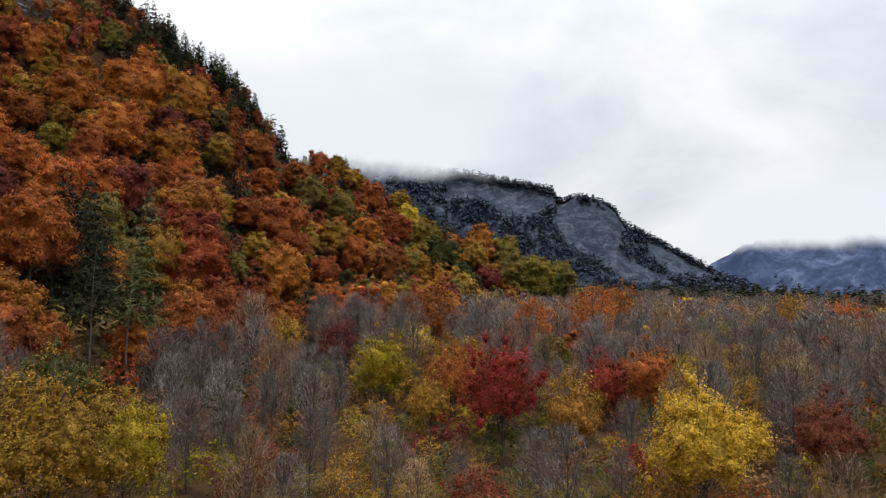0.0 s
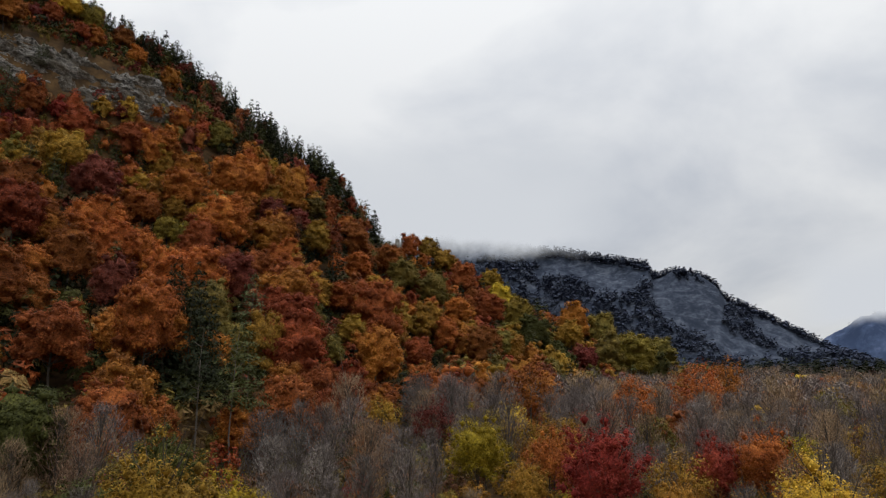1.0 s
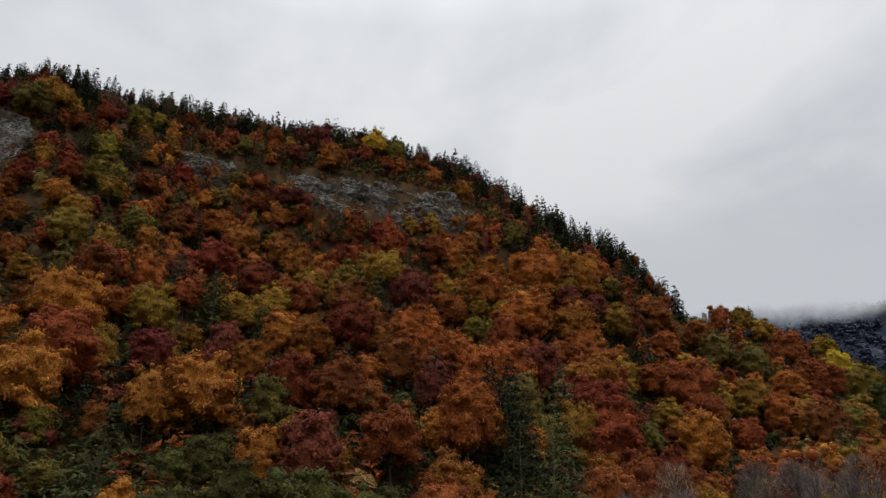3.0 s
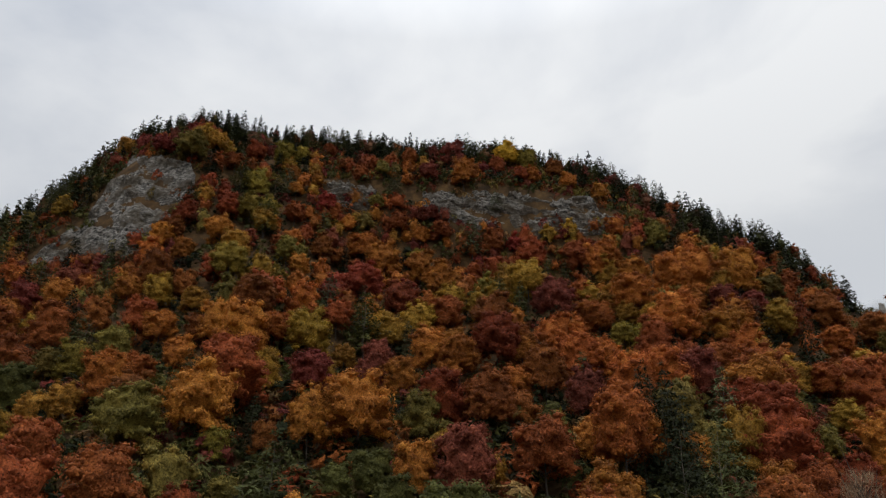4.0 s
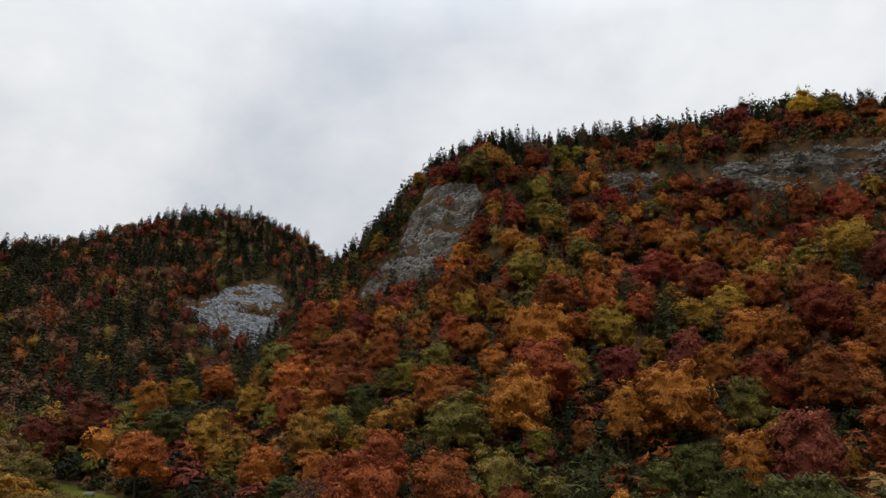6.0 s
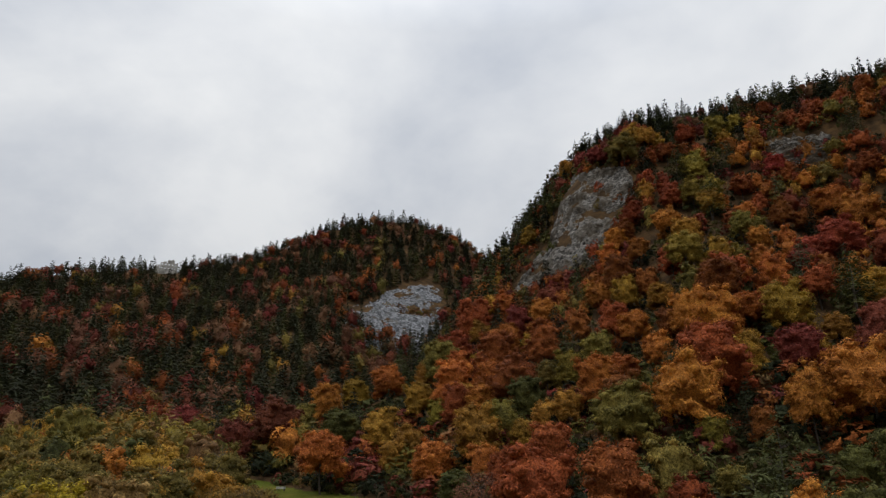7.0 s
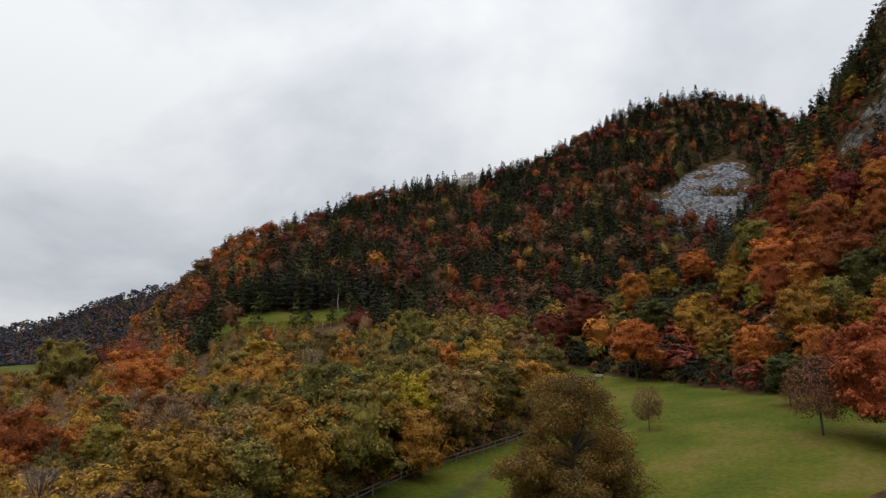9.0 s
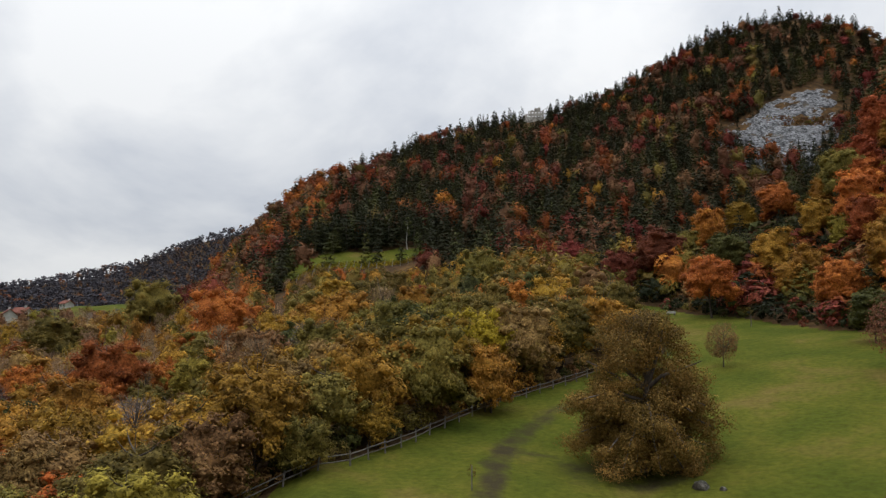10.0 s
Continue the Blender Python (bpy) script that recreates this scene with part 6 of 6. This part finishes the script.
lump("boulder", -59.4, -1.2, (0.3, 0.25, 0.2), ROCK, "small grey stone in the grass", "rock")


def trough(x, y, turn):
    root = holder("feeding_trough", x, y, turn, "white feeding trough standing on the pasture", "trough", sink=0)
    bm = bmesh.new()
    box(bm, -0.9, 0.9, -0.35, 0.35, 0.35, 0.42)
    for a, b, c, d in ((-0.9, 0.9, -0.35, -0.29), (-0.9, 0.9, 0.29, 0.35), (-0.9, -0.84, -0.29, 0.29), (0.84, 0.9, -0.29, 0.29)):
        box(bm, a, b, c, d, 0.42, 0.8)
    part("basin", bm_mesh("basin", bm, PLASTER), root)
    for sx in (-0.7, 0.7):
        bm = bmesh.new()
        box(bm, sx - 0.06, sx + 0.06, -0.3, 0.3, -0.1, 0.35)
        part("leg", bm_mesh("leg", bm, WOOD), root)


trough(-154.5, -12.2, 75)


def sapling(x, y, h):
    """A young tree tied to its stake."""
    root = holder("sapling", x, y, 20, "thin young tree tied to a stake in the pasture", "tree")
    g = np.random.default_rng(9)
    part("trunk", mesh_from("trunk", *limbs(h, h * 0.25, 9, g, 0.4, 0.012), [BARK]), root)
    part("crown", mesh_from("crown", *broadleaf(h, h * 0.2, 8, 60, 0.16, g, 0.4), [LEAF["olive"]]), root)
    v, f = tube([(0.35, 0, -0.3), (0.35, 0, 1.9)], [0.05, 0.045], 6)
    part("stake", mesh_from("stake", v, f, [WOOD]), root)


sapling(-137.2, 2.6, 3.6)
sapling(-52.4, -18.9, 1.9)


def ruin(x, y, turn, sink):
    """The shell of a castle: broken walls with window gaps."""
    root = holder("castle_ruin", x, y, turn, "ruined pale stone castle walls with empty windows", "ruin", sink=sink)
    g = np.random.default_rng(2)
    for x0, x1, hs in ((-8, -4.6, 6), (-4.2, 0.6, 9), (0.6, 5.4, 10.5), (5.4, 8, 8.5)):
        n = 6
        for i in range(n):
            a, b = x0 + (x1 - x0) * i / n, x0 + (x1 - x0) * (i + 1) / n
            top = hs + g.uniform(-1.2, 0.6)
            open_here = i in (1, 4) and hs > 7
            for z0, z1 in ((-6, 3.0), (4.6, 6.2), (7.6, max(top, 8.0))) if open_here else ((-6, top),):
                bm = bmesh.new()
                box(bm, a, b, -0.7, 0.7, z0, z1)
                part("masonry", bm_mesh("masonry", bm, RUIN), root)
    for dims in ((-8, -6.8, 0.7, 8, -6, 5), (6.8, 8, 0.7, 8, -6, 7.5), (-6.8, 6.8, 7.2, 8.4, -6, 6)):
        bm = bmesh.new()
        box(bm, *dims)
        part("rear_wall", bm_mesh("rear_wall", bm, RUIN), root)


ruin(-519, -139, 105, 0)


def pinnacles(az, r):
    """Jagged limestone teeth on the shoulder of the hill."""
    x, y = at(az, r)
    root = holder("rock_pinnacles", float(x), float(y), az, "pale jagged limestone teeth standing above the beech wood", "rock", sink=2)
    g = np.random.default_rng(4)
    for k in range(11):
        bm = bmesh.new()
        bmesh.ops.create_cone(bm, cap_ends=True, segments=9, radius1=1.3, radius2=0.55, depth=1)
        bmesh.ops.subdivide_edges(bm, edges=[e for e in bm.edges if abs(e.verts[0].co.z - e.verts[1].co.z) > 0.5], cuts=6)
        h = 9.0 - 3.0 * abs(k - 8) / 5 + g.uniform(-1.3, 1.0)
        for v in bm.verts:
            q = 1 + 0.4 * noise.noise(Vector((v.co.x * 1.2 + k * 3, v.co.y * 1.2, v.co.z * 4)))
            v.co = Vector((v.co.x * q, v.co.y * q, (v.co.z + 0.5) * h))
        ob = part("pinnacle", bm_mesh("pinnacle", bm, RUIN), root)
        ob.location = (-7 + 1.25 * k + g.normal(0, 0.2), g.normal(0, 0.8), -0.5)


pinnacles(11.7, 318)


def house(x, y, turn, long, wide, eaves, ridge, label):
    root = holder("house", x, y, turn, label, "house", "village houses", sink=0.5)
    bm = bmesh.new()
    box(bm, -long / 2, long / 2, -wide / 2, wide / 2, -1.5, eaves)
    for sx in (-long / 2, long / 2):
        vs = [bm.verts.new(p) for p in ((sx, -wide / 2, eaves), (sx, wide / 2, eaves), (sx, 0, ridge))]
        bm.faces.new(vs)
    part("wall", bm_mesh("wall", bm, PLASTER), root)
    bm = bmesh.new()
    L, W = long / 2 + 0.7, wide / 2 + 0.8
    drop = (ridge - eaves) / (wide / 2) * 0.8
    for s in (-1, 1):
        low, high = (s * W, eaves - drop + 0.1), (0, ridge + 0.1)
        vs = [bm.verts.new((sx, p[0], p[1] + dz)) for dz in (0, 0.3) for sx, p in ((-L, low), (L, low), (L, high), (-L, high))]
        for f in ((3, 2, 1, 0), (4, 5, 6, 7), (0, 1, 5, 4), (1, 2, 6, 5), (2, 3, 7, 6), (3, 0, 4, 7)):
            bm.faces.new([vs[i] for i in f])
    roof = part("roof", bm_mesh("roof", bm, ROOF), root)
    bm = bmesh.new()
    box(bm, long * 0.2, long * 0.2 + 0.8, -0.4, 0.4, ridge - 0.6, ridge + 1.2)
    part("chimney", bm_mesh("chimney", bm, PLASTER), roof)
    for k in range(int(long / 3)):
        for s in (-1, 1):
            bm = bmesh.new()
            px = -long / 2 + 1.5 + k * 3
            box(bm, px - 0.5, px + 0.5, s * wide / 2 - 0.03, s * wide / 2 + 0.03, eaves * 0.4, eaves * 0.4 + 1.3)
            part("window", bm_mesh("window", bm, DARK), root)


for az, r, turn, long, wide, eaves, ridge, label in [
    (143.9, 354, 60, 8, 6, 3.2, 5.6, "white house with a brown-red tiled roof in the village"),
    (143.1, 386, 100, 7, 5.5, 2.8, 5.0, "white gabled house with a dark roof in the village"),
    (140.4, 461, 80, 6, 5, 3, 4.6, "small white house on the green field"),
]:
    x, y = at(az, r)
    house(float(x), float(y), turn, long, wide, eaves, ridge, label)
x, y = at(134.2, 600)
house(float(x), float(y), 44, 18, 8, 3.2, 5.0, "long low white barn on the green field")


# vines on the terrace
def vine_row(x, y, turn, long, label):
    root = holder("vine_row", x, y, turn, label, "vines", "vine rows on the terrace")
    g = np.random.default_rng(int(abs(x * 10)))
    v, f = tube([(0, 0, -0.4), (0, 0, 1.9)], [0.09, 0.08], 5)
    me = mesh_from("post", v, f, [PALE_BARK])
    n = int(long / 3.2)
    base = root.matrix_basis
    inv = base.inverted()
    c = []
    for i in range(n + 1):
        q = base @ Vector((0, -long / 2 + long * i / n, 0))
        part("post", me, root).location = inv @ Vector((q.x, q.y, float(height(q.x, q.y))))
    for s in np.linspace(-long / 2, long / 2, 40):
        q = base @ Vector((0, s, 0))
        p = inv @ Vector((q.x, q.y, float(height(q.x, q.y))))
        c += [(p.x + g.normal(0, 0.15), p.y, p.z + g.uniform(0.6, 1.7)) for _ in range(4)]
    c = np.array(c)
    part("foliage", mesh_from("foliage", *sprays(c, g.normal(0, 1, c.shape), 0.5, 0.45, g), [LEAF["lime"]]), root)


for k in range(15):
    s = -21 + 3.0 * k
    vine_row(-237 + 0.46 * s, -135 - 0.88 * s, 62, 15, "row of green-yellow vines on pale posts")
# pale birch trunks at the forest edge
for x, y, h in ((-271.3, -137.6, 15), (-264, -125, 14), (-277, -145, 14)):
    g = np.random.default_rng(int(h))
    root = holder("birch_tree", x, y, 0, "birch with a slender white trunk at the forest edge", "tree")
    part("trunk", mesh_from("trunk", *limbs(h, h * 0.15, 6, g, 0.55, 0.016), [PALE_BARK]), root)
    part("crown", mesh_from("crown", *broadleaf(h, h * 0.16, 10, 320, 0.7, g, 0.4), [LEAF["pine"]]), root)
